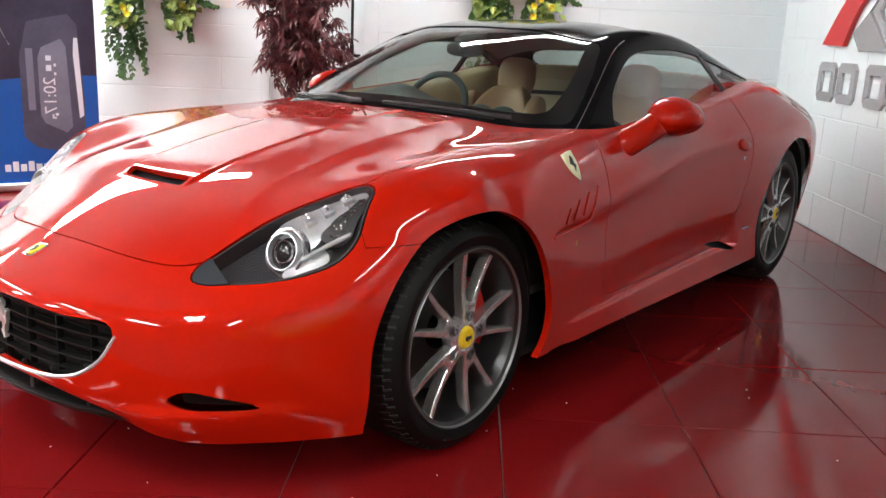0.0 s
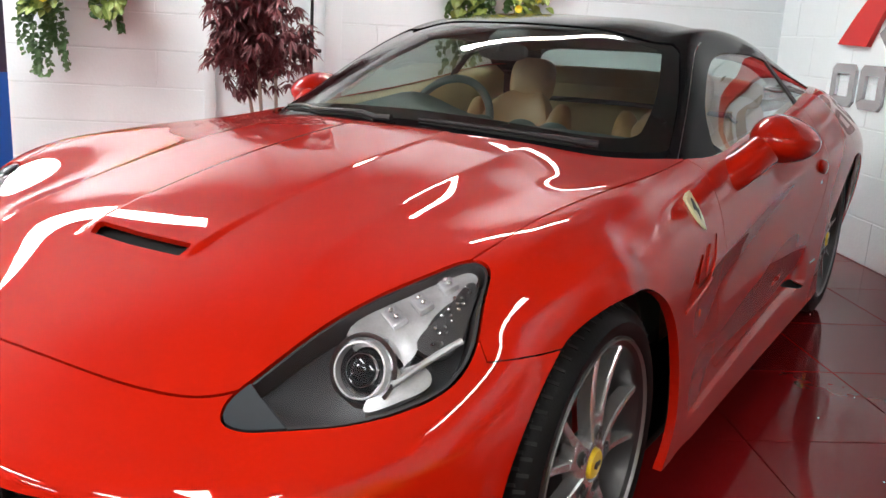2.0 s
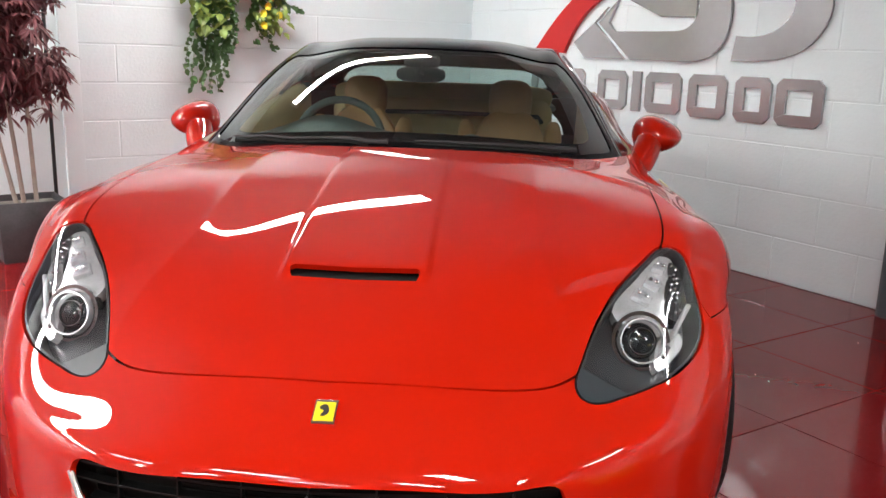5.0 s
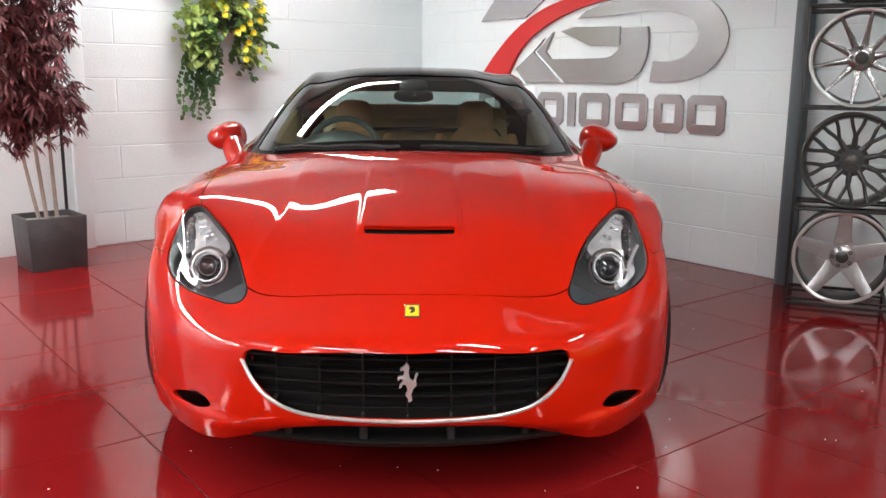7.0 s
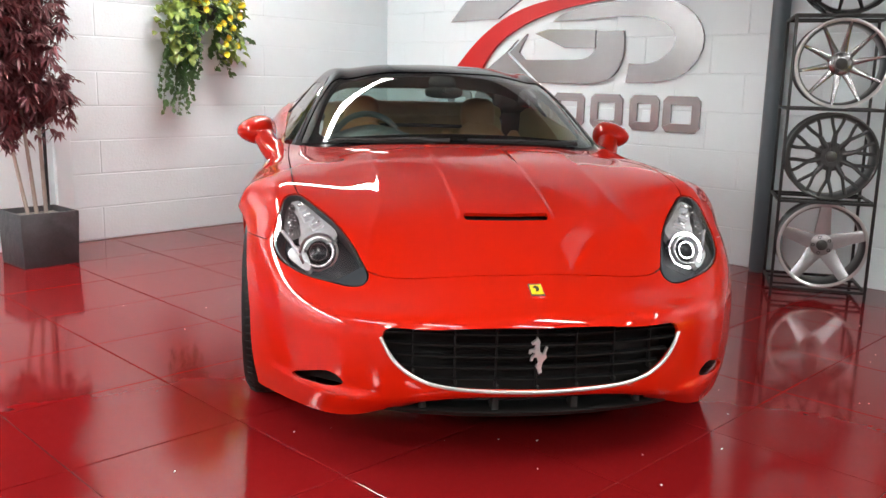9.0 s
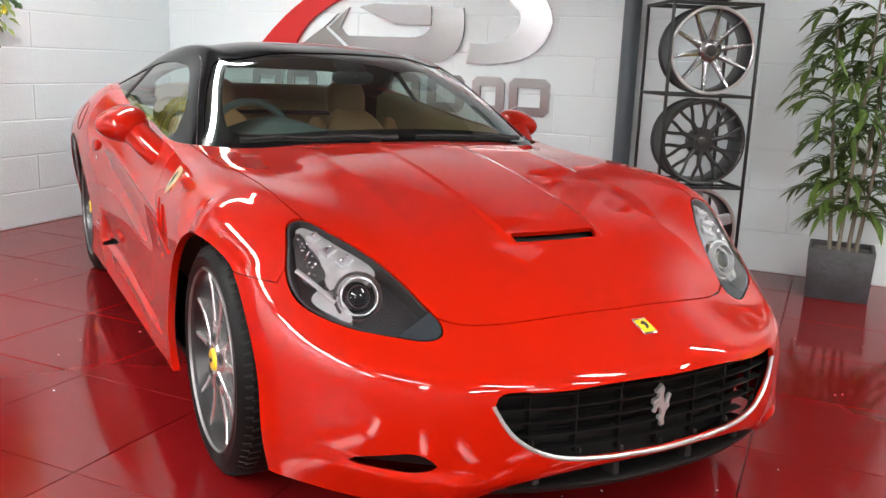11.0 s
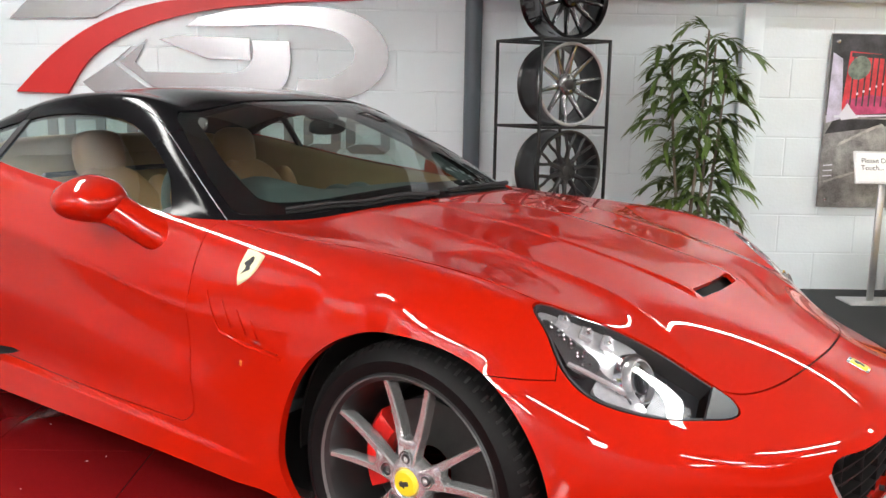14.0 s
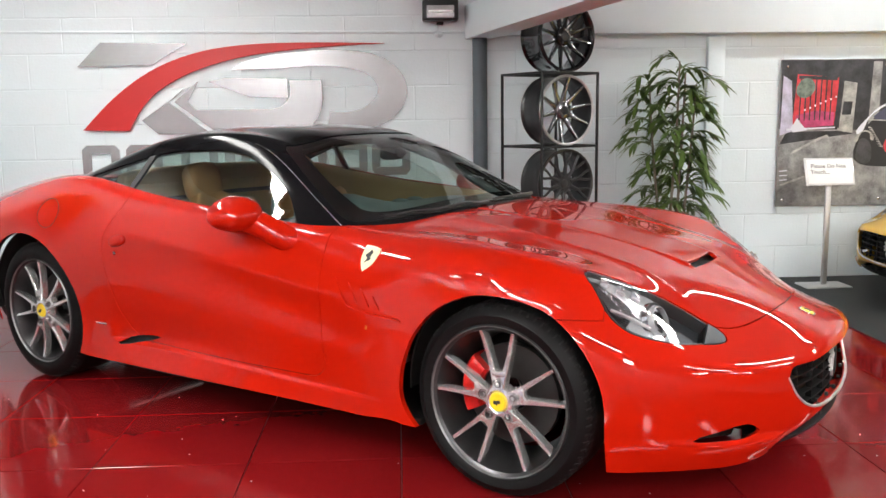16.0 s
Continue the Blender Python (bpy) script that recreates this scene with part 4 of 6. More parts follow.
for s in (1, -1):
    ls = lamp_skin.side(s)
    pq, _ = lamp_pq(ls.V)
    lamp = new("headlight")
    lamp.parent = car
    lamp["label"] = "clear-lens headlight with projector and light strip"
    sep = .074 + .35 * (pq[:, 1] - .02) ** 2 - pq[:, 0] + .08 * pq[:, 1]
    ls.cut(sep - .0015).put("lamp_filler", GREY_TRIM, lamp, "slate-grey lower lamp filler")
    clear = ls.cut(-sep - .0015)
    cover = clear.put("lens", LENS, lamp, "clear lamp cover", lip=0, sink=.001)
    cover.visible_shadow = False
    pq, _ = lamp_pq(clear.V)
    rim = signed(LAMP, pq)
    clear.cut(.007 - rim).put("lamp_seal", BLACK_TRIM, lamp, "black seal round the lens", lip=.05, sink=.004)
    clear.put("lamp_housing", BEZEL, lamp, "dark grey lamp housing", lip=0, sink=.055)
    STRIP = curve_pts([(.255, -.036), (.33, -.044), (.43, -.033), (.505, -.010), (.504, .008), (.43, .030), (.36, .056), (.33, .078), (.285, .085), (.255, .05)], 60, True)
    st = signed(STRIP, pq)
    clear.cut(st).put("reflector_strip", REFLECTOR, lamp, "bright reflector above the projector", lip=.025, sink=.022)
    WING = curve_pts([(.20, .105), (.25, .085), (.30, .088), (.325, .10), (.33, .125), (.27, .132)], 40, True)
    clear.cut(signed(WING, pq)).put("lower_reflector", REFLECTOR, lamp, "bright reflector wing", lip=.02, sink=.03)
    PANEL = curve_pts([(.332, .074), (.40, .045), (.46, .018), (.490, .012), (.485, .035), (.44, .080), (.395, .110), (.35, .105)], 50, True)
    clear.cut(signed(PANEL, pq)).put("led_panel", BLACK_TRIM, lamp, "black panel of light dots", lip=.02, sink=.02)
    flip = Vector((s, 1, 1))
    out = Vector(LAMP_N) * flip
    k = 0
    for row in range(7):
        p0 = .352 + row * .0195
        span = (2, 3, 3, 3, 3, 2, 2)[row]
        for c in range(span):
            q0 = .100 - .0105 * row - c * .0130
            p, n = near(clear, pq, (p0 + .004 * c, q0))
            mesh_ob("led", *moved(ball(.0038, .0038, .0038, 10, 6), Matrix.Translation(p - n * .016)), CHROME, lamp)
    for p0, q0, w in ((.330, .006, .042), (.392, .002, .036), (.450, -.002, .028)):
        p, n = near(clear, pq, (p0, q0))
        m = facing(p - n * .014, n, Vector(LAMP_U) * flip)
        mesh_ob("led_cell", *moved(box(w, .014, .030, .003), m), REFLECTOR, lamp, "square mirrored light cell")
        mesh_ob("led_cell_glass", *moved(box(w * .8, .006, .022, .002), m @ pose(0, -.009, 0)), LENS, lamp)
        for q in (-1, 1):
            mesh_ob("led_cell_dot", *moved(ball(.005, .004, .005, 10, 6), m @ pose(q * w * .2, -.012, 0)), CHROME, lamp)
    p, n = near(clear, pq, (.235, .052))
    aim = Vector((.12 * s, -.90, .32)).normalized()
    m = facing(p - n * .030, aim)
    mesh_ob("projector_shroud", *moved(disc(.066, .02, 40, .0565), m @ pose(0, .015, 0)), CHROME, lamp, "bright outer projector ring")
    mesh_ob("projector_ring", *moved(disc(.0505, .018, 40, .0455), m), REFLECTOR, lamp, "chrome projector ring")
    mesh_ob("projector_cup", *moved(disc(.042, -.02, 32), m @ pose(0, .012, 0)), BLACK_TRIM, lamp)
    mesh_ob("projector_lens", *moved(ball(.040, .020, .040, 24, 14), m @ pose(0, .010, 0)), LAMP_EYE, lamp, "dark glass projector lens")
    mesh_ob("projector_trim", *moved(disc(.030, .006, 32, .0275), m @ pose(0, -.006, 0)), CHROME, lamp)
    bar = [tuple(near(clear, pq, (a, b))[0] - near(clear, pq, (a, b))[1] * .016) for a, b in ((.262, .100), (.31, .104), (.36, .106), (.405, .102))]
    mesh_ob("light_guide", *tube(curve_pts(bar, 10).tolist(), .0065, 8), REFLECTOR, lamp, "pale light guide beside the projector")


# ---- grille, splitter, badges ----
grille = new("grille")
grille.parent = car
grille["label"] = "black bar grille with a chrome lower rim"


def nose_y(x, z=.4):
    return -.935 + .36 * abs(x) ** 2.1 + .02 * (z - .4)


def inside(x, z, pad=.004):
    return signed(GRILLE, np.array([(x, z)]))[0] > pad


back = [(x, nose_y(x) + .16, z) for x in np.linspace(-.45, .45, 27) for z in (.26, .49)]
mesh_ob("mesh_back", back, [(2 * i, 2 * i + 1, 2 * i + 3, 2 * i + 2) for i in range(26)], BLACK_DEEP, grille, "dark radiator behind the grille")
for k in range(18):
    z = .315 + k * .0095
    xs = [x for x in np.linspace(-.27, .27, 19) if inside(x, z, .02)]
    if len(xs) > 3:
        mesh_ob("radiator_fin", *tube([(x, nose_y(x) + .115, z) for x in xs], .0018, 5), GRILLE_BLACK, grille)
for z in (.322, .356, .390, .424, .457):
    xs = [x for x in np.linspace(-.47, .47, 61) if inside(x, z, -.006)]
    V, F = [], []
    for x in xs:
        for dy, dz in ((.0, -.0022), (.0, .0022), (.022, .003), (.022, -.003)):
            V.append((x, nose_y(x, z) + .042 + dy, z + dz))
    for i in range(len(xs) - 1):
        for j in range(4):
            F.append((i * 4 + j, i * 4 + (j + 1) % 4, i * 4 + 4 + (j + 1) % 4, i * 4 + 4 + j))
    mesh_ob("grille_bar", V, F, GRILLE_BLACK, grille, "slim horizontal grille bar")
for x in (-.36, -.24, -.12, 0, .12, .24, .36):
    zs = [z for z in np.linspace(.28, .50, 45) if inside(x, z, -.006)]
    mesh_ob("grille_upright", *moved(box(.0042, .02, zs[-1] - zs[0], .002), pose(x, nose_y(x) + .052, (zs[0] + zs[-1]) / 2)), GRILLE_BLACK, grille)
    mesh_ob("grille_tab", *moved(box(.007, .012, .014, .002), pose(x, nose_y(x) + .028, zs[0] + .012)), STEEL, grille)
low = [p for p in curve_pts([(-.455, .445), (-.42, .383), (-.35, .330), (-.22, .303), (0, .294), (.22, .303), (.35, .330), (.42, .383), (.455, .445)], 70)]
rim = []
for x, z in low:
    p, n = near(bumper_skin, bumper_skin.V[:, [0, 2]] + np.where(bumper_skin.V[:, 1:2] < -.6, 0, 9), (x, z))
    rim.append((x, p.y + .004, z))
mesh_ob("grille_rim", *tube(rim, .0058, 8), ALLOY, grille, "polished chrome lower rim")
# plain upright emblem in the middle of the grille
em = prism([(.004, -.055), (.014, -.050), (.011, -.034), (.016, -.016), (.026, -.006), (.024, .010), (.030, .026), (.024, .030), (.019, .012), (.016, .004), (.007, .012), (.004, .028), (.006, .044), (-.002, .056), (-.008, .048), (-.020, .040), (-.018, .033), (-.008, .036), (-.010, .022), (-.024, .018), (-.027, .006), (-.021, .007), (-.018, .013), (-.010, .008), (-.020, -.004), (-.022, -.016), (-.016, -.014), (-.012, -.003), (-.003, -.006), (.002, -.020), (-.006, -.034), (.002, -.044)], .012, .0015)
mesh_ob("grille_emblem", *moved(em, pose(0, nose_y(0) + .034, .395)), ALLOY, grille, "chrome emblem shape")

lipx = np.linspace(-.46, .46, 41)
V, F = [], []
for x in lipx:
    yb = -.900 + .52 * abs(x) ** 2.2
    t = .030 if abs(x) < .46 else .016
    for dy, z in ((.0, .212), (-.006, .224), (.004, .230), (.06, .234), (.10, .225), (.10, .212)):
        V.append((x, yb + dy, z))
for i in range(len(lipx) - 1):
    for j in range(6):
        F.append((i * 6 + j, i * 6 + 6 + j, i * 6 + 6 + (j + 1) % 6, i * 6 + (j + 1) % 6))
F += [tuple(range(6)), tuple(40 * 6 + j for j in range(5, -1, -1))]
mesh_ob("front_splitter", V, F, GRILLE_BLACK, car, "matt black front splitter lip")
for x in (-.33, -.12, .12, .33):
    mesh_ob("splitter_strut", *moved(box(.022, .05, .05, .006), pose(x, -.87 + .5 * abs(x) ** 2.2, .245)), BLACK_DEEP, car)
V = [(x, -.80 + .5 * abs(x) ** 2.2, z) for x in np.linspace(-.47, .47, 25) for z in (.20, .32)]
mesh_ob("lower_intake_back", V, [(2 * i, 2 * i + 1, 2 * i + 3, 2 * i + 2) for i in range(24)], BLACK_DEEP, car)
for s in (1, -1):
    mesh_ob("side_intake_duct", *moved(box(.34, .06, .15, .02), pose(s * .60, -.56, .30, 0, 0, s * 38)), BLACK_DEEP, car, "dark side air intake")

bv = bumper_skin.V[:, [0, 2]] + np.where(bumper_skin.V[:, 1:2] < -.6, 0, 9)
p, n = near(bumper_skin, bumper_skin.V, (.010, -.800, .564))
m = facing(p + n * .002, n)
badge = mesh_ob("nose_badge", *moved(box(.043, .005, .060, .003), m), CHROME, car, "small yellow nose badge with chrome edge")
mesh_ob("badge_field", *moved(box(.037, .003, .046, .002), m @ pose(0, -.0035, -.001)), YELLOW, badge)
mesh_ob("badge_mark", *moved(prism(curve_pts([(-.006, -.014), (-.002, 0), (-.010, .004), (0, .014), (.006, .008), (.008, -.002), (.003, -.012)], 24, True), .002), m @ pose(0, -.0065, 0)), BLACK_TRIM, badge)
for s in (1, -1):
    ws2 = wing_skin.side(s)
    p, n = near(ws2, yz(ws2), (.553, .785))
    m = facing(p + n * .0015, n, (0, -.12, 1))
    edge = curve_pts([(.037, .046), (.0365, .012), (.025, -.026), (0, -.056)], 14)
    sh = [(-.037, .046), (-.018, .0475), (0, .049), (.018, .0475)] + [tuple(q) for q in edge] + [(-x, z) for x, z in edge[-2:0:-1]]
    shield = mesh_ob("wing_shield", *moved(prism(sh, .004, .001), m @ pose(0, -.003, 0)), CREAM, car, "small cream shield badge")
    mesh_ob("shield_field", *moved(prism([(x * .88, z * .88) for x, z in sh], .002), m @ pose(0, -.0045, 0)), CREAM, shield)
    mesh_ob("shield_mark", *moved(prism(curve_pts([(-.008, -.028), (-.004, -.004), (-.016, .002), (-.006, .018), (.004, .030), (.012, .018), (.010, .0), (.016, -.006), (.004, -.016)], 30, True), .002), m @ pose(0, -.006, .002)), BLACK_TRIM, shield)
    # wing vent with its slats
    vs = ws2.cut(signed(VENT, yz(ws2)) + .004)
    vent = vs.put("wing_vent", RED, car, "sunken red wing vent", lip=0, sink=(.003 + .015 * step(.69, .47, vs.V[:, 1]))[:, None])
    for dy, dz, high, deep in ((.616, .655, .088, .0065), (.556, .644, .078, .012), (.498, .627, .058, .016)):
        p, n = near(ws2, yz(ws2), (dy, dz))
        mesh_ob("vent_slat", *moved(box(.006, .006, high, .002), facing(p - n * deep, n, (0, .66, 1))), RED, vent)
    ledge = [near(ws2, yz(ws2), q) for q in ((.640, .604), (.60, .594), (.53, .588), (.45, .583), (.372, .579))]
    mesh_ob("vent_ledge", *tube(curve_pts([tuple(p + n * .0005) for p, n in ledge], 14).tolist(), .005, 8), RED, vent, "slim proud lip under the vent")
    p, n = near(ws2, yz(ws2), (.54, .535))
    mesh_ob("side_repeater", *moved(box(.010, .004, .016, .002), facing(p + n * .0005, n, (0, -.3, 1))), AMBER, car, "small amber side repeater")
    # door handle in its dish, fuel flap ring, sill slot
    ds = door_skin.side(s)
    p, n = near(ds, yz(ds), (1.955, .765))
    mesh_ob("door_handle", *moved(ball(.055, .016, .026, 20, 12, .8), facing(p + n * .002, n, (0, .25, 1))), RED, car, "red flush door handle")
    p, n = near(ds, yz(ds), (1.975, .70))
    mesh_ob("door_lock", *moved(disc(.008, .004, 16), facing(p + n * .001, n)), CHROME, car)
    ts2 = tail_skin.side(s)
    if s < 0:
        ring = []
        for k in range(40):
            a = 2 * math.pi * k / 40
            q2 = np.array((2.475 + .082 * math.cos(a), .862 + .068 * math.sin(a)))
            dd = ((yz(ts2) - q2) ** 2).sum(axis=1)
            ii = np.argsort(dd)[:4]
            wt = 1 / (dd[ii] + 1e-7)
            ring.append((float((ts2.V[ii, 0] * wt).sum() / wt.sum()) + s * .0004, q2[0], q2[1]))
        mesh_ob("fuel_flap_gap", *tube(ring + ring[:1], .0017, 6, False), BLACK_TRIM, car, "dark gap round the fuel flap")
    p, n = near(ts2, yz(ts2), (2.13, .36))
    mesh_ob("script_badge", *moved(box(.075, .004, .010, .001), facing(p + n * .0015, n)), CHROME, car, "thin chrome script bar")
    # mirror
    mir = new("door_mirror")
    mir.parent = car
    mir["label"] = "red teardrop door mirror on a stalk"
    c = Vector((s * .925, 1.205, .917))
    V, F = ball(.097, .100, .071, 32, 20, .95)
    V = [(x, y * (1.4 if y < 0 else .92), z * (1 - .25 * x * s / .098)) for x, y, z in V]
    mesh_ob("mirror_housing", *moved((V, F), Matrix.Translation(c) @ pose(0, 0, 0, 0, s * 4, s * -12)), RED, mir)
    mesh_ob("mirror_glass", *moved(box(.085, .004, .055, .025), pose(*c, 0, 0, s * -12) @ pose(0, .080, 0)), CHROME, mir, "mirror glass")
    path = [(s * .735, .90, .770), (s * .832, 1.00, .828), (s * .866, 1.07, .868), (s * .886, 1.13, .895), (s * .91, 1.18, .912)]
    mesh_ob("mirror_stalk", *tube(curve_pts(path, 12).tolist(), .03, 16, True, [.062, .060, .058, .056, .054, .053, .052, .052, .052, .053, .054, .055]), RED, mir)
    # chrome strip added along the windscreen joint as the pillar's highlight
    edge = []
    for u in np.linspace(.12, 3.0, 26):
        p, n = near(house, house.U, (u, s * 3.85))
        edge.append(tuple(p + n * .001))
    mesh_ob("pillar_strip", *tube(edge, .0020, 6), CHROME, car, "thin bright pillar strip")
    belt = [tuple(near(house, house.U, (u, s * 9.0))[0] + Vector((s * .004, 0, -.004))) for u in np.linspace(.9, 5.2, 30)]
    mesh_ob("belt_strip", *tube(belt, .0045, 6), CHROME, car, "thin bright strip under the window")

# ---- wipers and cowl ----
V, F = [], []
for x in np.linspace(-.70, .70, 29):
    yb = .50 + .20 * (abs(x) / .70) ** 2.3
    for dy, z in ((-.012, -.012), (.0, .0), (.055, .012), (.075, .03)):
        V.append((x, yb + dy, .905 - .055 * (abs(x) / .70) ** 2 + z - .012))
for i in range(28):
    for j in range(3):
        F.append((i * 4 + j, i * 4 + 4 + j, i * 4 + 5 + j, i * 4 + 1 + j))
mesh_ob("cowl_panel", V, F, BLACK_TRIM, car, "black cowl below the windscreen")
for base, tip in (((-.05, .16), (-.60, .30)), ((.55, .20), (.03, .24))):
    pts = []
    for t in np.linspace(0, 1, 9):
        x = base[0] + (tip[0] - base[0]) * t
        u = base[1] + (tip[1] - base[1]) * t
        v = None
        cand = np.abs(house.V[:, 0] - x) + 3 * np.abs(house.U[:, 0] - u) * .2
        i = int(np.argmin(cand))
        pts.append(tuple(Vector(house.V[i]) + Vector(house.N[i]) * (.014 - .006 * t)))
    pts = [tuple(q) for q in curve_pts(pts, 10)]
    w = mesh_ob("wiper", *tube(pts, .006, 8, True, [.010, .009, .008, .007, .006, .006, .005, .005, .005, .004]), BLACK_TRIM, car, "black windscreen wiper")
    mesh_ob("wiper_blade", *tube([tuple(Vector(q) - Vector((0, 0, .012))) for q in pts[1:]], .005, 6), BLACK_DEEP, w)

# ---- cabin ----
mesh_ob("cabin_floor", *moved(box(1.35, 1.9, .04, .01), pose(0, 1.6, .30)), DASH, car, "dark cabin floor")
V, F = [], []
for x in np.linspace(-.72, .72, 25):
    c = math.exp(-((x + .36) / .20) ** 2) * .075
    k = (abs(x) / .72) ** 4
    for y, z in ((.60, .85), (.72, .880), (.92, .892 + c * .6), (1.08, .888 + c), (1.17, .862 + c * .8), (1.21, .76), (1.16, .60)):
        V.append((x, y + .10 * k, z - .03 * k))
for i in range(24):
    for j in range(6):
        F.append((i * 7 + j, i * 7 + 7 + j, i * 7 + 8 + j, i * 7 + 1 + j))
dash = mesh_ob("dashboard", V, F, DASH, car, "charcoal leather dashboard with a raised hood", smooth=70)
for x in (-.08, .08, .20):
    mesh_ob("air_vent", *moved(ball(.055, .06, .038, 20, 12), pose(x, 1.10, .865)), DASH, dash)
sw = new("steering_wheel")
sw.parent = car
sw["label"] = "dark leather steering wheel"
ringp = [(.18 * math.cos(a), 0, .18 * math.sin(a)) for a in np.linspace(0, 2 * math.pi, 41)]
mw = pose(-.36, 1.33, .835, -22)
mesh_ob("wheel_ring", *moved(tube(ringp, .016, 10, False), mw), DASH, sw)
mesh_ob("wheel_boss", *moved(ball(.065, .03, .055, 20, 12), mw), DASH, sw)
for a in (0, 180, 270):
    mesh_ob("wheel_spoke", *moved(box(.13, .014, .03, .005), mw @ pose(0, 0, 0, 0, -a, 0) @ pose(.11, 0, 0)), BLACK_TRIM, sw)
mesh_ob("steering_column", *moved(box(.07, .22, .07, .02), mw @ pose(0, -.12, 0)), DASH, sw)


def seat(x):
    e = new("front_seat")
    e.parent = car
    e["label"] = "tan leather bucket seat with headrest"
    mesh_ob("seat_cushion", *moved(ball(.245, .27, .10, 24, 14, .6), pose(x, 1.62, .47, 6)), TAN, e)
    V, F = ball(.225, .085, .32, 28, 18, .62)
    V = [(px * (1 - .38 * max(0, pz / .32)), py - .10 * (px / .235) ** 2, pz) for px, py, pz in V]
    mesh_ob("seat_back", *moved((V, F), pose(x, 1.93, .63, -16)), TAN, e)
    for s in (-1, 1):
        mesh_ob("seat_bolster", *moved(ball(.055, .08, .25, 16, 12, .75), pose(x + s * .185, 1.86, .66, -16, s * 6)), TAN, e)
        mesh_ob("seat_seam", *moved(tube([(s * .05, -.088, -.22), (s * .075, -.092, 0), (s * .045, -.083, .14)], .003, 5), pose(x, 1.93, .63, -16)), DASH, e)
    V, F = ball(.105, .055, .10, 24, 14, .62)
    mesh_ob("headrest", *moved((V, F), pose(x, 2.02, .985, -10)), TAN, e)
    for s in (-1, 1):
        mesh_ob("headrest_post", *moved(tube([(s * .05, 0, -.17), (s * .05, 0, 0)], .007, 8), pose(x, 2.02, .98, -14)), CHROME, e)
    return e


seat(.355)
seat(-.355)
mesh_ob("centre_tunnel", *moved(box(.22, 1.2, .24, .05, 4), pose(0, 1.6, .44)), TAN, car, "tan leather centre tunnel")
mesh_ob("rear_bench", *moved(box(1.16, .24, .56, .08, 4), pose(0, 2.36, .70, -10)), TAN_LIGHT, car, "light tan rear bench")
mesh_ob("rear_bolster_roll", *moved(ball(.58, .07, .068, 32, 12, .5), pose(0, 2.38, .985)), TAN_LIGHT, car, "light tan padded roll")
mesh_ob("rear_deck", *moved(box(1.2, .42, .03, .01), pose(0, 2.62, .93)), DASH, car, "dark parcel shelf")
mesh_ob("roll_rail", *tube([(-.52, 2.2, .87), (-.5, 2.18, .90), (0, 2.17, .91), (.5, 2.18, .90), (.52, 2.2, .87)], .012, 8), BLACK_TRIM, car, "dark rail behind the seats")
for s in (1, -1):
    V, F = [], []
    for y in np.linspace(.85, 2.4, 24):
        zt = float(np.interp(y, [.88, 1.06, 1.28, 1.52, 1.77, 2.02, 2.24, 2.4], [.862, .879, .899, .916, .942, .976, 1.01, 1.02]))
        for x, z in ((.799, zt + .006), (.765, zt + .006), (.715, zt - .03), (.70, .62), (.72, .32)):
            V.append((s * x, y, z))
    for i in range(23):
        for j in range(4):
            F.append((i * 5 + j, i * 5 + 5 + j, i * 5 + 6 + j, i * 5 + 1 + j))
    mesh_ob("door_card", V, F, TAN_LIGHT, car, "light tan leather door lining", smooth=60)
    mesh_ob("a_pillar_lining", *tube([(s * .72, .90, .87), (s * .62, 1.18, 1.05), (s * .55, 1.42, 1.15)], .022, 8), DASH, car)
lin = house.cut(np.minimum(np.minimum(house.U[:, 0] - 2.85, 6.2 - house.U[:, 0]), 4.3 - np.abs(house.U[:, 1])))
lin.put("headliner", mat("dark_headliner", (.05, .048, .045), .8, 0, 0, 8, .15), car, "dark cloth headliner", lip=0, sink=.03)
rm = mesh_ob("rear_view_mirror", *moved(ball(.095, .02, .030, 24, 12, .7), pose(0, 1.08, 1.125, 10)), BLACK_TRIM, car, "black interior mirror")
mesh_ob("mirror_arm", *tube([(0, 1.08, 1.16), (0, 1.06, 1.12)], .014, 8), BLACK_TRIM, rm)
mesh_ob("sensor_pod", *moved(ball(.07, .06, .02, 20, 10, .7), pose(0, 1.12, 1.172, 24)), BLACK_TRIM, car)
mesh_ob("rear_spoiler", *moved(ball(.50, .05, .014, 40, 8, .6), pose(0, 3.30, .935, 6)), BLACK_TRIM, car, "dark tail lip")

# ---- things along the sign wall ----
sign = thing("wall_sign", on_l(0, 0.03, 0), "brushed silver and red raised wall sign", "sign")


def plate(name, pts, material, depth=.03, off=0.0, smooth_n=0, label=""):
    out = curve_pts(pts, smooth_n, True) if smooth_n else pts
    return mesh_ob(name, *moved(prism(out, depth), pose(0, -off, 0)), material, sign, label, smooth=20)


outer = curve_pts([(.877, 1.233), (1.089, 1.444), (1.369, 1.645), (1.725, 1.784), (2.139, 1.841), (2.594, 1.849), (3.10, 1.840)], 30)
inner = curve_pts([(3.10, 1.838), (2.759, 1.823), (2.343, 1.79), (1.927, 1.721), (1.591, 1.602), (1.355, 1.441), (1.205, 1.224)], 30)
plate("red_swoosh", np.vstack([outer, inner[1:]]).tolist(), SIGN_RED, .03, .012, 0, "red curved sweep")
plate("top_plate", [(1.038, 1.863), (1.66, 1.852), (1.52, 1.775), (1.40, 1.700), (.863, 1.691)], SIGN_SILVER)
do = curve_pts([(2.25, 1.762), (2.60, 1.792), (2.90, 1.785), (3.13, 1.71), (3.262, 1.50), (3.16, 1.30), (2.93, 1.215), (2.66, 1.205)], 34)
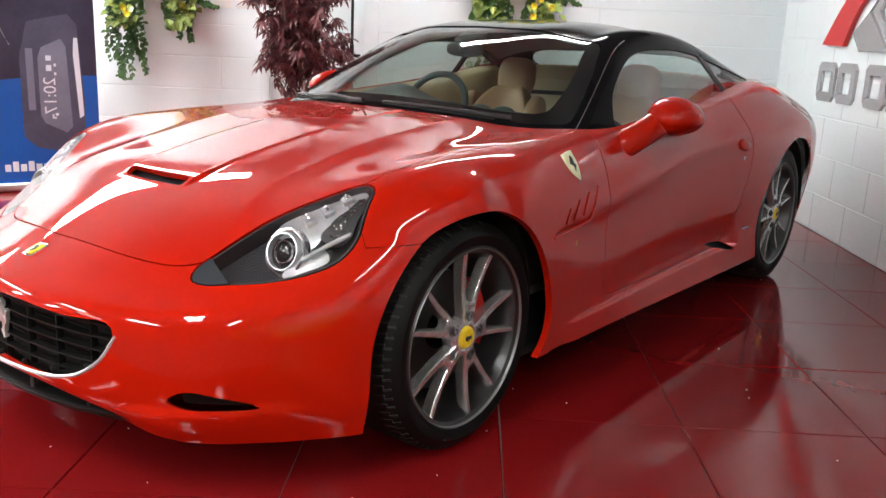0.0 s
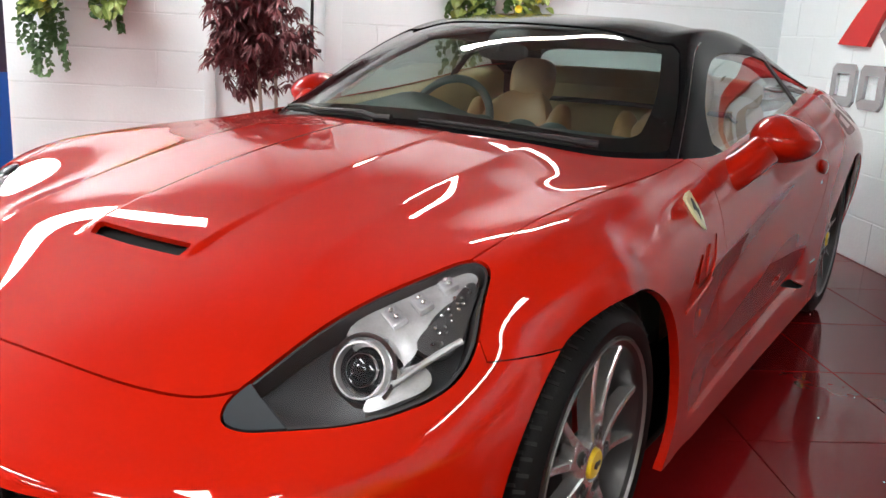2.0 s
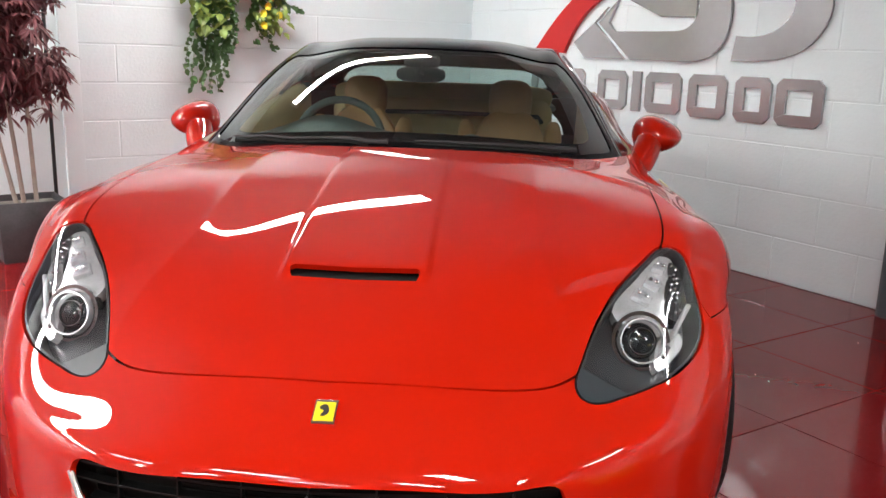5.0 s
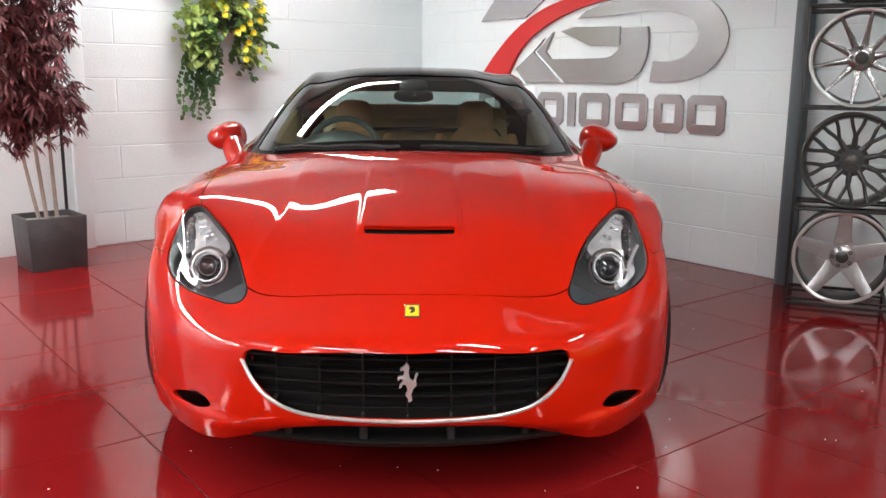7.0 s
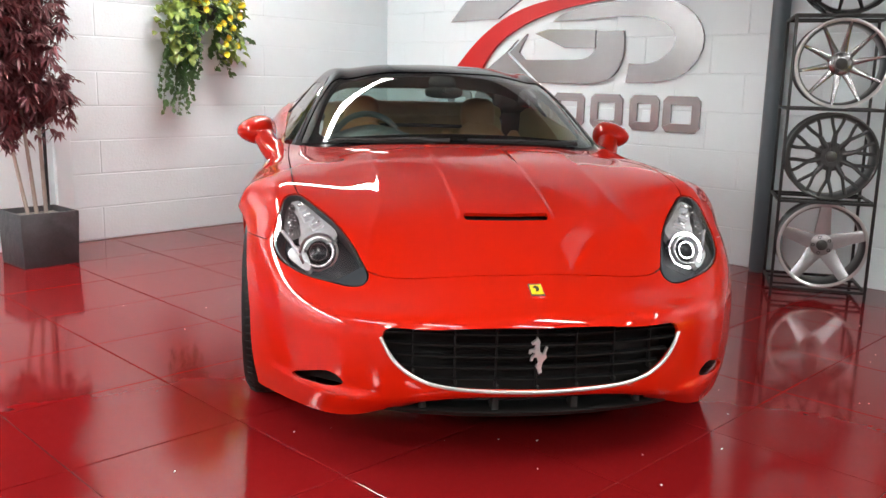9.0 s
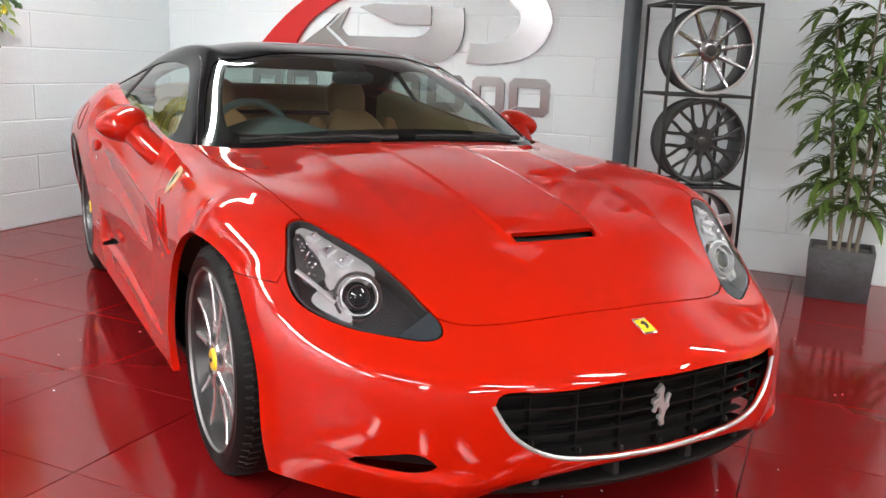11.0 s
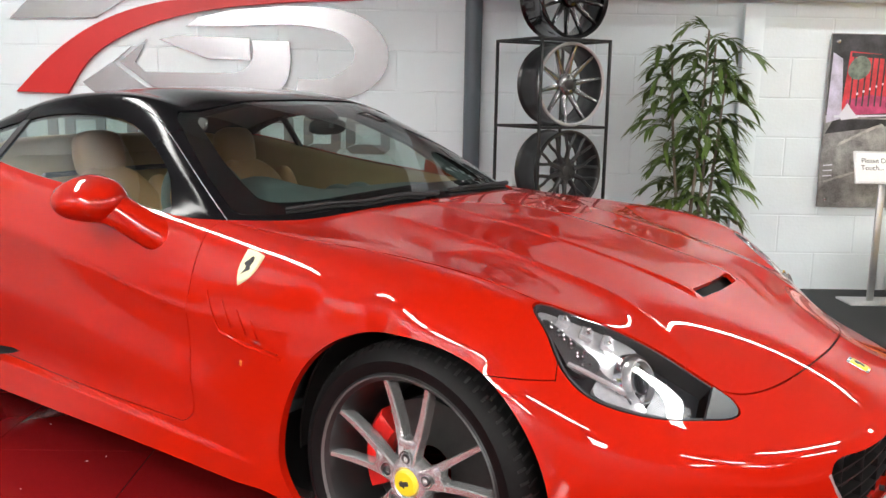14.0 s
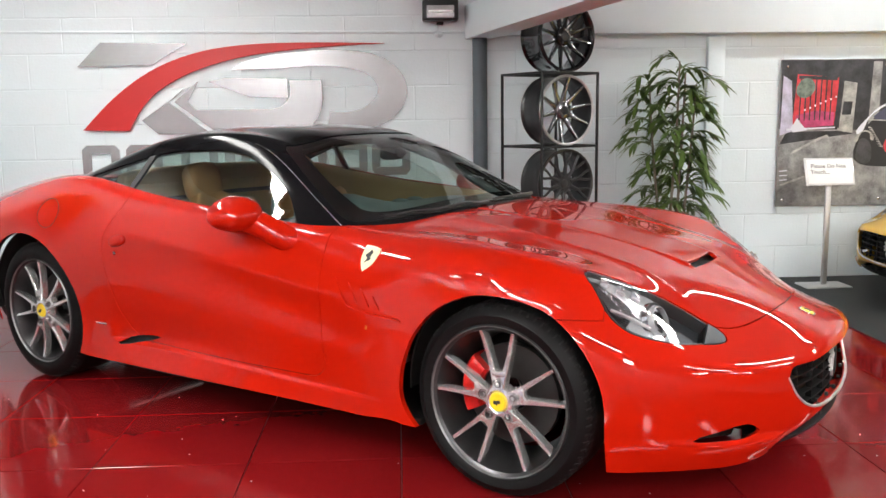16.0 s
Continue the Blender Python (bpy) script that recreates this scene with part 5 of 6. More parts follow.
di = curve_pts([(2.68, 1.345), (2.88, 1.352), (3.00, 1.42), (3.045, 1.50), (2.99, 1.60), (2.86, 1.655), (2.30, 1.665)], 26)
plate("round_plate", np.vstack([do, di, [(1.97, 1.66), (2.05, 1.715)]]).tolist(), SIGN_SILVER)
jo = curve_pts([(2.622, 1.578), (2.628, 1.40), (2.57, 1.275), (2.42, 1.20), (2.2, 1.192)], 20)
ji = curve_pts([(1.70, 1.372), (2.2, 1.372), (2.34, 1.40), (2.392, 1.47), (2.388, 1.578)], 16)
plate("hook_plate", np.vstack([jo, [(1.86, 1.192), (1.545, 1.43), (1.72, 1.575), (1.64, 1.43)], ji]).tolist(), SIGN_SILVER, .03, .004)
plate("bar_plate", [(1.93, 1.604), (2.372, 1.590), (2.376, 1.453), (2.10, 1.459), (1.80, 1.575)], SIGN_SILVER)
plate("leg_plate", [(1.545, 1.46), (1.62, 1.53), (1.50, 1.43), (1.80, 1.195), (1.42, 1.195), (1.30, 1.30)], SIGN_SILVER, .026)


def block(s0, w):
    """A plain rounded block of the lower row, hollow in the middle."""
    z0, z1, r, t = .868, 1.122, .035, .062
    if w < .1:
        return [(s0, z0), (s0 + w, z0), (s0 + w, z1), (s0, z1)]
    a = [(s0 + .0005, z0 + r), (s0 + r, z0), (s0 + w - r, z0), (s0 + w, z0 + r), (s0 + w, z1 - r), (s0 + w - r, z1), (s0 + r, z1), (s0, z1 - r), (s0, z0 + r + .002)]
    b = [(s0 + t, z0 + t + .004), (s0 + t, z1 - t), (s0 + w - t, z1 - t), (s0 + w - t, z0 + t), (s0 + t + .001, z0 + t)]
    return a + b


for s0, w in ((.85, .27), (1.17, .26), (1.57, .27), (1.892, .075), (2.012, .29), (2.366, .28), (2.711, .24), (2.986, .287)):
    plate("sign_block", block(s0, w), SIGN_SILVER, .03, .0)

pipe = tagged(mesh_ob("drain_pipe", *moved(tube([(0, 0, 0), (0, 0, 1.89)], .055, 20), on_l(3.80, .075, 0)), PIPE_GREY), "slate-grey painted round pipe up the wall", "pipe", kind="structure")
slab("beam", on_l(3.80, .03, 1.985) @ pose(0, 0, 0, 0, 0, 12) @ pose(0, -1.12, 0), .20, 2.3, .24, WALL_FLAT, "white painted cross beam", "beam")
slab("bulkhead", on_l(7.65, .07, 2.44), 7.56, .13, 1.11, WALL_FLAT, "white boxed bulkhead above the wall", "bulkhead")
slab("pier", on_l(5.59, .03, .93), .13, .055, 1.86, WALL_FLAT, "narrow white wall pier", "pier")
V, F = tube([(0.02, 0, 0), (3.70, 0, -.03)], .010, 8)
conduit = tagged(mesh_ob("conduit", *moved((V, F), on_l(0, .018, 1.945)), WALL_FLAT), "thin white electrical conduit on the wall", "conduit", kind="structure")
jb = thing("junction_box", on_l(3.50, .03, 1.905), "small round white junction box", "junction box")
mesh_ob("box_body", *moved(disc(.032, .03, 20), pose(0, 0.02, 0)), WALL_FLAT, jb)
mesh_ob("drop_conduit", *tube([(0, .01, .02), (0, .01, .10)], .009, 8), WALL_FLAT, jb)
fl = thing("flood_lamp", on_l(3.51, .10, 2.06), "black finned halogen flood lamp, switched off", "flood lamp")
mesh_ob("lamp_body", *box(.26, .12, .15, .012), STEEL_BLACK, fl)
mesh_ob("lamp_reflector", *moved(box(.20, .01, .09, .004), pose(0, -.060, -.012)), REFLECTOR, fl)
mesh_ob("lamp_tube", *moved(tube([(-.085, 0, 0), (.085, 0, 0)], .009, 10), pose(0, -.068, -.012)), PAPER, fl, "pale halogen tube")
for k in range(9):
    mesh_ob("lamp_fin", *moved(box(.010, .10, .022, .002), pose(-.112 + .028 * k, 0, .082)), STEEL_BLACK, fl)
mesh_ob("lamp_bracket", *moved(box(.05, .06, .02, .004), pose(0, .05, -.085)), STEEL_BLACK, fl)

# ---- rack with four alloy wheels ----
FACE = Vector((-.41, -.912, 0)).normalized()
WIDE = Vector((.912, -.41, 0)).normalized()
R0 = Vector((1.985, 1.302, 0))


def on_rack(u, v, z):
    """A pose at the rack: x along its front, y back into it."""
    p = R0 + WIDE * u - FACE * v + Vector((0, 0, z))
    return Matrix.Translation(p) @ Matrix(((WIDE.x, -FACE.x, 0, 0), (WIDE.y, -FACE.y, 0, 0), (0, 0, 1, 0), (0, 0, 0, 1)))


RW, RD = .50, .455
rack = thing("wheel_rack", on_rack(0, 0, 0), "open black steel display rack for wheels", "rack")
for u in (0, RW):
    for v in (0, RD):
        mesh_ob("post", *moved(box(.016, .016, 1.585, .002), pose(u, v, .7925)), STEEL_BLACK, rack)
for z in (.055, .56, 1.078, 1.585):
    for v in (0, RD):
        mesh_ob("rail", *moved(box(RW + .016, .016, .016, .002), pose(RW / 2, v, z)), STEEL_BLACK, rack)
    for u in (0, RW):
        mesh_ob("side_rail", *moved(box(.016, RD + .016, .016, .002), pose(u, RD / 2, z)), STEEL_BLACK, rack)
    for v in (.12, .32):
        mesh_ob("shelf_bar", *moved(box(RW, .012, .012, .002), pose(RW / 2, v, z)), STEEL_BLACK, rack)


def alloy(m, label, metal, lipmat, style, r=.243):
    e = thing("alloy_wheel", m, label, "alloy wheel", "wheels on the rack")
    w = .22
    mesh_ob("barrel", *[(q) for q in lathe_y([(0, r), (.012, r + .004), (.02, r - .004), (.06, r - .018), (w - .04, r - .022), (w, r), (w, r - .010), (.06, r - .030), (.02, r - .022), (.006, r - .012)], 72)], BARREL if style in ("five", "ten") else metal, e)
    mesh_ob("outer_lip", *lathe_y([(.004, r - .016), (-.002, r - .008), (-.002, r), (.008, r + .004)], 72), lipmat, e)
    y0 = .030
    if style == "mesh":
        for k in range(10):
            a = 2 * math.pi * (k + .5) / 10
            at = lambda rad, da, y: (rad * math.cos(a + da), y, rad * math.sin(a + da))
            mesh_ob("spoke", *tube([at(.06, 0, y0 + .004), at(.10, 0, y0 - .002), at(.128, 0, y0 - .006)], .011, 8, True, [.017, .015, .013]), metal, e)
            for q in (-1, 1):
                path = [at(.118, 0, y0 - .005), at(.15, q * .07, y0 - .009), at(.19, q * .135, y0 - .013), at(r - .012, q * .150, y0 - .018)]
                mesh_ob("spoke_branch", *tube(curve_pts(path, 9).tolist(), .0098, 6), metal, e)
        hub_r = .082
    else:
        n, w0, w1 = {"five": (5, .040, .030), "ten": (10, .014, .008), "twelve": (12, .013, .007)}[style]
        for k in range(n):
            a = 2 * math.pi * k / n + math.pi / 2
            V, F = [], []
            d, q = Vector((math.cos(a), 0, math.sin(a))), Vector((-math.sin(a), 0, math.cos(a)))
            for i in range(7):
                t = i / 6
                rad = .05 + (r - .060) * t
                hw = w0 + (w1 - w0) * t + (.008 * (1 - t) ** 3)
                yy = y0 + (.012 if style == "five" else .022) * math.sin(math.pi * (1 - t) * .5) - .020 * t
                for o, dy in ((-hw, .024), (-hw, .003), (-hw * .7, 0), (hw * .7, 0), (hw, .003), (hw, .024)):
                    V.append(tuple(d * rad + q * o + Vector((0, yy + dy, 0))))
            for i in range(6):
                for j in range(6):
                    F.append((i * 6 + j, i * 6 + 6 + j, i * 6 + 6 + (j + 1) % 6, i * 6 + (j + 1) % 6))
            F += [tuple(range(6))[::-1], tuple(36 + j for j in range(6))]
            mesh_ob("spoke", V, F, metal, e, smooth=45)
        hub_r = .062
    mesh_ob("hub", *lathe_y([(y0 + .05, hub_r), (y0 + .008, hub_r), (y0, hub_r - .010), (y0 - .002, .032), (y0 + .01, .030), (y0 + .01, .001)], 36), metal, e)
    mesh_ob("centre_cap", *lathe_y([(y0 + .006, .032), (y0 - .004, .031), (y0 - .007, .026), (y0 - .007, .001)], 28), INK if style in ("ten", "twelve") else ALLOY_DARK, e)
    for k in range(5):
        a = 2 * math.pi * (k + .5) / 5
        mesh_ob("bolt_hole", *moved(lathe_y([(0, .010), (-.004, .010), (-.004, .006), (.004, .005), (.004, .001)], 12), pose(.047 * math.cos(a), y0 - .002, .047 * math.sin(a))), INK if style == "mesh" else STEEL, e)
    return e


def lathe_y(profile, n=48):
    V, F = lathe(profile, n)
    return [(z, x, y) for x, y, z in V], F


for z, label, metal, lipm, style, lean in ((.307, "brushed silver five-spoke alloy wheel", mat("brushed_silver", (.36, .36, .37), .32, .8, 0, 10, .1), ALLOY, "five", 0), (.815, "satin graphite mesh-spoke alloy wheel", mat("satin_graphite", (.045, .046, .048), .36, .5, 0, 10, .15), ALLOY_DARK, "mesh", 0), (1.329, "polished silver ten-spoke alloy wheel", mat("polished_grey", (.30, .30, .305), .26, .9, 0, 10, .12), ALLOY, "ten", 0), (1.836, "gloss black twelve-spoke alloy wheel", mat("gloss_black_alloy", (.012, .012, .013), .15, .3, .8, 10, .2), mat("gloss_black_lip", (.03, .03, .03), .12, .4, .8, 10, .2), "twelve", 0)):
    alloy(on_rack(RW / 2 + .01, .04, z) @ pose(0, 0, 0, 0, 7 * (z - .3)), label, metal, lipm, style)


# ---- plants ----
def leaf_cloud(items):
    """One mesh of folded leaves: each (base, direction, up, length, width, droop)."""
    V, F = [], []
    for base, d, up, ln, wd, droop in items:
        d = d.normalized()
        side = d.cross(up)
        side = side.normalized() if side.length > 1e-3 else Vector((1, 0, 0))
        nrm = side.cross(d)
        k = len(V)
        for t, w in ((0, .08), (.22, .75), (.5, 1.0), (.78, .6), (1, 0)):
            c = base + d * (ln * t) + Vector((0, 0, -droop * ln * t * t))
            V += [tuple(c - side * wd * w * .5 + nrm * wd * w * .16), tuple(c), tuple(c + side * wd * w * .5 + nrm * wd * w * .16)]
        for i in range(4):
            o = k + i * 3
            F += [(o, o + 1, o + 4, o + 3), (o + 1, o + 2, o + 5, o + 4)]
    return V, F


def rnd(rg, a, b):
    return rg.uniform(a, b)


def pot(e, w, h, d, material, taper=.94):
    V, F = [], []
    t = .018
    for z, k in ((0, taper), (h, 1)):
        V += [(x * w / 2 * k, y * d / 2 * k, z) for x, y in ((-1, -1), (1, -1), (1, 1), (-1, 1))]
    V += [(x * (w / 2 - t), y * (d / 2 - t), h) for x, y in ((-1, -1), (1, -1), (1, 1), (-1, 1))]
    V += [(x * (w / 2 - t), y * (d / 2 - t), h * .86) for x, y in ((-1, -1), (1, -1), (1, 1), (-1, 1))]
    F = [(3, 2, 1, 0)]
    for a, b in ((0, 4), (4, 8), (8, 12)):
        for i in range(4):
            F.append((a + i, a + (i + 1) % 4, b + (i + 1) % 4, b + i))
    bm = bmesh.new()
    vs = [bm.verts.new(v) for v in V]
    for f in F:
        bm.faces.new([vs[i] for i in f])
    bmesh.ops.bevel(bm, geom=bm.edges[:], offset=.004, segments=2, affect="EDGES", profile=.5)
    bm.verts.index_update()
    out = [tuple(v.co) for v in bm.verts], [tuple(v.index for v in f.verts) for f in bm.faces]
    bm.free()
    mesh_ob("pot", *out, material, e, "square slate pot")
    rg = random.Random(5)
    stones = [moved(ball(rnd(rg, .008, .016), rnd(rg, .008, .016), rnd(rg, .006, .010), 6, 4), pose(rnd(rg, -.5, .5) * (w - .06), rnd(rg, -.5, .5) * (d - .06), h * .87, 0, 0, rnd(rg, 0, 180))) for _ in range(150)]
    mesh_ob("gravel", *join(moved(box(w - .04, d - .04, .03, 0), pose(0, 0, h * .85)), *stones), SOIL, e, "grey gravel over the soil")["kind"] = "stuff"


maple = thing("potted_maple", on_b(3.54, .50, 0), "dark maroon artificial maple in a square slate pot", "potted plant")
pot(maple, .36, .335, .34, SLATE)
rg = random.Random(11)
items = []
for k, (bx, by, tx, ty, top) in enumerate(((-.05, 0, -.02, .02, 1.95), (.02, .03, .11, -.02, 2.05), (.05, -.02, .24, .05, 1.75))):
    path = [(bx, by, .28), (bx + (tx - bx) * .3, by, .62), (bx + (tx - bx) * .7, (by + ty) / 2, 1.15), (tx, ty, top)]
    mesh_ob("stem", *tube(curve_pts(path, 14).tolist(), .012, 8, True, [.013 - .0006 * i for i in range(14)]), STEM_PALE, maple, "pale slender stem")
    cp = curve_pts(path, 40)
    for _ in range(50):
        i = rg.randrange(14, 40)
        a, rise = rnd(rg, 0, 2 * math.pi), rnd(rg, -.25, .45)
        L = rnd(rg, .03, .18) * (1.0 - .35 * max(0, (cp[i][2] - 1.5)))
        tip = Vector(cp[i]) + Vector((math.cos(a) * L, math.sin(a) * L * .75, rise * L))
        if tip.z < .68:
            tip.z = .68 + rnd(rg, 0, .1)
        for _ in range(9):
            c = tip + Vector((rnd(rg, -.07, .07), rnd(rg, -.07, .07), rnd(rg, -.08, .08)))
            out = Vector((rnd(rg, -1, 1), rnd(rg, -1, 1), rnd(rg, -.9, .1))).normalized()
            up = Vector((rnd(rg, -.4, .4), rnd(rg, -.4, .4), 1)).normalized()
            side = out.cross(up).normalized()
            for q in (-1.1, -.55, 0, .55, 1.1):
                d = out * math.cos(q) + side * math.sin(q)
                items.append((c, d, up, rnd(rg, .070, .11) * (1 - .22 * abs(q)), .021, .35))
mesh_ob("crown", *leaf_cloud(items), LEAF_MAPLE, maple, "dense maroon palmate leaves", smooth=0)["kind"] = "stuff"

palm = thing("potted_bamboo_palm", on_l(5.16, .40, 0), "tall green bamboo palm in a square slate pot", "potted plant")
pot(palm, .34, .285, .30, SLATE)
rg = random.Random(4)
items = []
for k, (bx, tx, ty, top) in enumerate(((-.06, -.17, .03, 1.52), (-.02, .02, -.05, 1.66), (.03, .10, .06, 1.58), (.07, .16, 0, 1.50))):
    path = [(bx, 0, .24), (bx + (tx - bx) * .35, ty * .3, .65), (bx + (tx - bx) * .75, ty * .8, 1.1), (tx, ty, top)]
    mesh_ob("cane", *tube(curve_pts(path, 16).tolist(), .010, 8, True, [.012 - .0004 * i for i in range(16)]), STEM, palm, "slim grey cane")
    cp = curve_pts(path, 40)
    for n in range(25):
        i = int(6 + 33 * n / 24)
        a = rnd(rg, 0, 2 * math.pi) if n % 3 else rnd(rg, 2.2, 4.0) * (1 if k < 2 else 0) + (rnd(rg, -.8, .8) if k >= 2 else 0)
        L = rnd(rg, .10, .23)
        base = Vector(cp[min(i, 39)])
        stalk = [base + Vector((math.cos(a) * L * t, math.sin(a) * L * t * .8, .15 * t - .14 * t * t)) for t in (0, .33, .66, 1)]
        mesh_ob("frond_stalk", *tube([tuple(p) for p in stalk], .003, 5), LEAF_PALM, palm)
        sp = curve_pts([tuple(p) for p in stalk], 9)
        for j in range(1, 9):
            d0 = Vector(sp[j]) - Vector(sp[j - 1])
            d0.normalize()
            for q in (-1, 1):
                d = d0 + d0.cross(Vector((0, 0, 1))).normalized() * q * rnd(rg, .5, 1.0) + Vector((0, 0, rnd(rg, -.25, .12)))
                items.append((Vector(sp[j]), d, Vector((0, 0, 1)), rnd(rg, .09, .155), rnd(rg, .021, .032), rnd(rg, .15, .5)))
mesh_ob("crown", *leaf_cloud(items), LEAF_PALM, palm, "drooping green strap leaves", smooth=0)["kind"] = "stuff"


def basket(m, seed, label):
    e = thing("hanging_basket", m, label, "hanging basket")
    rg = random.Random(seed)
    V, F = lathe([(-.10, .001), (-.09, .10), (-.03, .15), (.03, .165), (.035, .15), (-.02, .135)], 28)
    mesh_ob("basket_bowl", [(z, y * .8, x) for x, y, z in V], F, BLACK_TRIM, e, "dark wall basket")
    mesh_ob("basket_hook", *tube([(0, -.12, .0), (0, -.13, .25), (0, -.02, .30)], .006, 6), BLACK_TRIM, e)
    big, ivy, flo = [], [], []
    for n in range(430):
        a = rnd(rg, 0, 2 * math.pi)
        r = rnd(rg, .02, .36)
        c = Vector((math.cos(a) * r, .05 + abs(math.sin(a)) * r * .45 - .05, .12 + rnd(rg, -.22, .24) - .55 * r * r))
        d = Vector((math.cos(a), .6 + rnd(rg, 0, .6), rnd(rg, -.8, .3)))
        big.append((c, d, Vector((rnd(rg, -.3, .3), .6, 1)), rnd(rg, .045, .075), rnd(rg, .04, .06), .3))
        if n % 11 == 0:
            for k in range(8):
                w = 2 * math.pi * k / 8
                flo.append((c + Vector((0, .05, .01)), Vector((math.cos(w), .55, math.sin(w))), Vector((0, 1, .2)), .032, .027, 0))
    for n in range(240):
        sx = rg.choice((-1, 1))
        c = Vector((sx * rnd(rg, .10, .31), rnd(rg, .03, .16), rnd(rg, -.36, .06)))
        big.append((c, Vector((rnd(rg, -.6, .6) + sx * .4, .7, rnd(rg, -.9, .2))), Vector((rnd(rg, -.3, .3), .6, 1)), rnd(rg, .045, .075), rnd(rg, .045, .065), .3))
        if n % 16 == 0:
            for k in range(8):
                w = 2 * math.pi * k / 8
                flo.append((c + Vector((0, .05, .01)), Vector((math.cos(w), .55, math.sin(w))), Vector((0, 1, .2)), .032, .027, 0))
    vines = []
    for n in range(26):
        x0 = (rnd(rg, .04, .27) if n % 5 else rnd(rg, -.27, -.12)) if n > 2 else -.26
        drop = rnd(rg, .45, .78) if x0 > 0 else rnd(rg, .25, .48)
        if n <= 2:
            drop = .20
        path = [Vector((x0, .08, .05)), Vector((x0 + rnd(rg, -.05, .08), .14, -.08)), Vector((x0 + rnd(rg, -.06, .1), .10, -.5 * drop)), Vector((x0 + rnd(rg, -.05, .12) - (.22 if n <= 2 else 0), .07, -drop))]
        sp = curve_pts([tuple(p) for p in path], 22)
        vines.append(tube(sp[::3].tolist(), .0018, 4))
        for p in sp[2:]:
            for _ in range(2):
                ivy.append((Vector(p), Vector((rnd(rg, -1, 1), rnd(rg, .1, 1), rnd(rg, -1, .2))), Vector((0, 1, .4)), rnd(rg, .026, .048), rnd(rg, .022, .038), .2))
    mesh_ob("vine", *join(*vines), LEAF_IVY, e)["kind"] = "stuff"
    mesh_ob("trailing_ivy", *leaf_cloud(ivy), LEAF_IVY, e, "trailing ivy leaves", smooth=0)["kind"] = "stuff"
    mesh_ob("foliage", *leaf_cloud(big), LEAF_LIGHT, e, "pale green round leaves", smooth=0)["kind"] = "stuff"
    mesh_ob("flowers", *leaf_cloud(flo), FLOWER, e, "yellow flowers", smooth=0)["kind"] = "stuff"
    return e


basket(on_b(2.08, .06, 1.66), 3, "hanging basket of ivy and yellow flowers")
basket(on_b(4.76, .06, 1.53), 8, "hanging basket with trailing ivy and yellow flowers")

# ---- doorway trim and pole on the planted wall ----
for s0, w in ((3.16, .11), (3.96, .07)):
    slab("trim", on_b(s0, .03, 1.4), w, .075, 2.8, WALL_FLAT, "white painted vertical trim", "trim")
slab("door_1", on_b(3.57, .012, 1.2), .72, .03, 2.4, WALL_FLAT, "flat white painted door leaf", "door")
pole = thing("black_pole", on_b(3.30, .10, 0), "thin black upright pole with a clamp", "pole")
mesh_ob("shaft", *tube([(0, 0, 0), (0, 0, 2.2)], .011, 10), STEEL_BLACK, pole)
mesh_ob("clamp", *moved(box(.03, .035, .07, .005), pose(0, .01, 1.06)), STEEL_BLACK, pole)
mesh_ob("clamp_arm", *moved(box(.07, .02, .025, .004), pose(-.03, .01, 1.01)), STEEL_BLACK, pole)
mesh_ob("pole_foot", *moved(lathe([(0, .06), (.012, .055), (.02, .02), (.02, .001)], 20), pose(0, 0, 0, 0, -90)), STEEL_BLACK, pole)
for s0 in (4.27, 4.10):
    e = thing("wall_socket", on_b(s0, .012, 1.36), "white double wall socket", "wall socket")
    mesh_ob("face_plate", *moved(box(.146, .012, .086, .004), pose(0, 0, 0)), PAPER, e)
    for q in (-1, 1):
        mesh_ob("switch", *moved(box(.014, .006, .02, .002), pose(q * .03, .008, .02)), PAPER, e)

# ---- roll-up banner ----
B0, BD = Vector((-3.60, 1.47, 0)), Vector((-.30, -.954, 0)).normalized()
BN = Vector((.954, -.30, 0)).normalized()
bm4 = Matrix.Translation(B0) @ Matrix(((BD.x, -BN.x, 0, 0), (BD.y, -BN.y, 0, 0), (0, 0, 1, 0), (0, 0, 0, 1)))
banner = thing("rollup_banner", bm4, "blue and dark violet roll-up advertising banner", "banner")


def sheet_part(name, pts, material, off, label=""):
    return mesh_ob(name, *moved(prism(pts, .002), pose(0, -off, 0)), material, banner, label)


mesh_ob("base_case", *moved(box(.88, .10, .055, .015, 3), pose(.43, 0, .03)), ALLOY, banner, "silver base case")
sheet_part("panel", [(0, .055), (.86, .055), (.86, 2.0), (0, 2.0)], NIGHT, 0, "dark violet printed panel")
sheet_part("blue_field", [(0, .058), (.858, .058), (.858, .74), (.30, .80), (0, .80)], BLUE, .002, "bright blue printed field")
dev = [(.10, .30), (.16, .25), (.42, .30), (.50, .38), (.50, .92), (.44, 1.16), (.18, 1.22), (.12, 1.15), (.09, .60)]
sheet_part("device_body", dev, SLATE_PRINT, .004, "printed slate device")
sheet_part("device_screen", [(.18, .44), (.22, .40), (.36, .47), (.385, .52), (.385, .92), (.36, .99), (.23, 1.05), (.20, 1.0)], SLATE_LIGHT, .006, "pale slate screen")
sheet_part("device_edge", [(.10, .52), (.13, .50), (.155, .95), (.145, 1.06), (.12, 1.06)], PALE_PRINT, .006, "pale edge of the device")
sheet_part("side_word_bar", [(.415, .56), (.46, .56), (.46, .98), (.415, .98)], SLATE_LIGHT, .006)
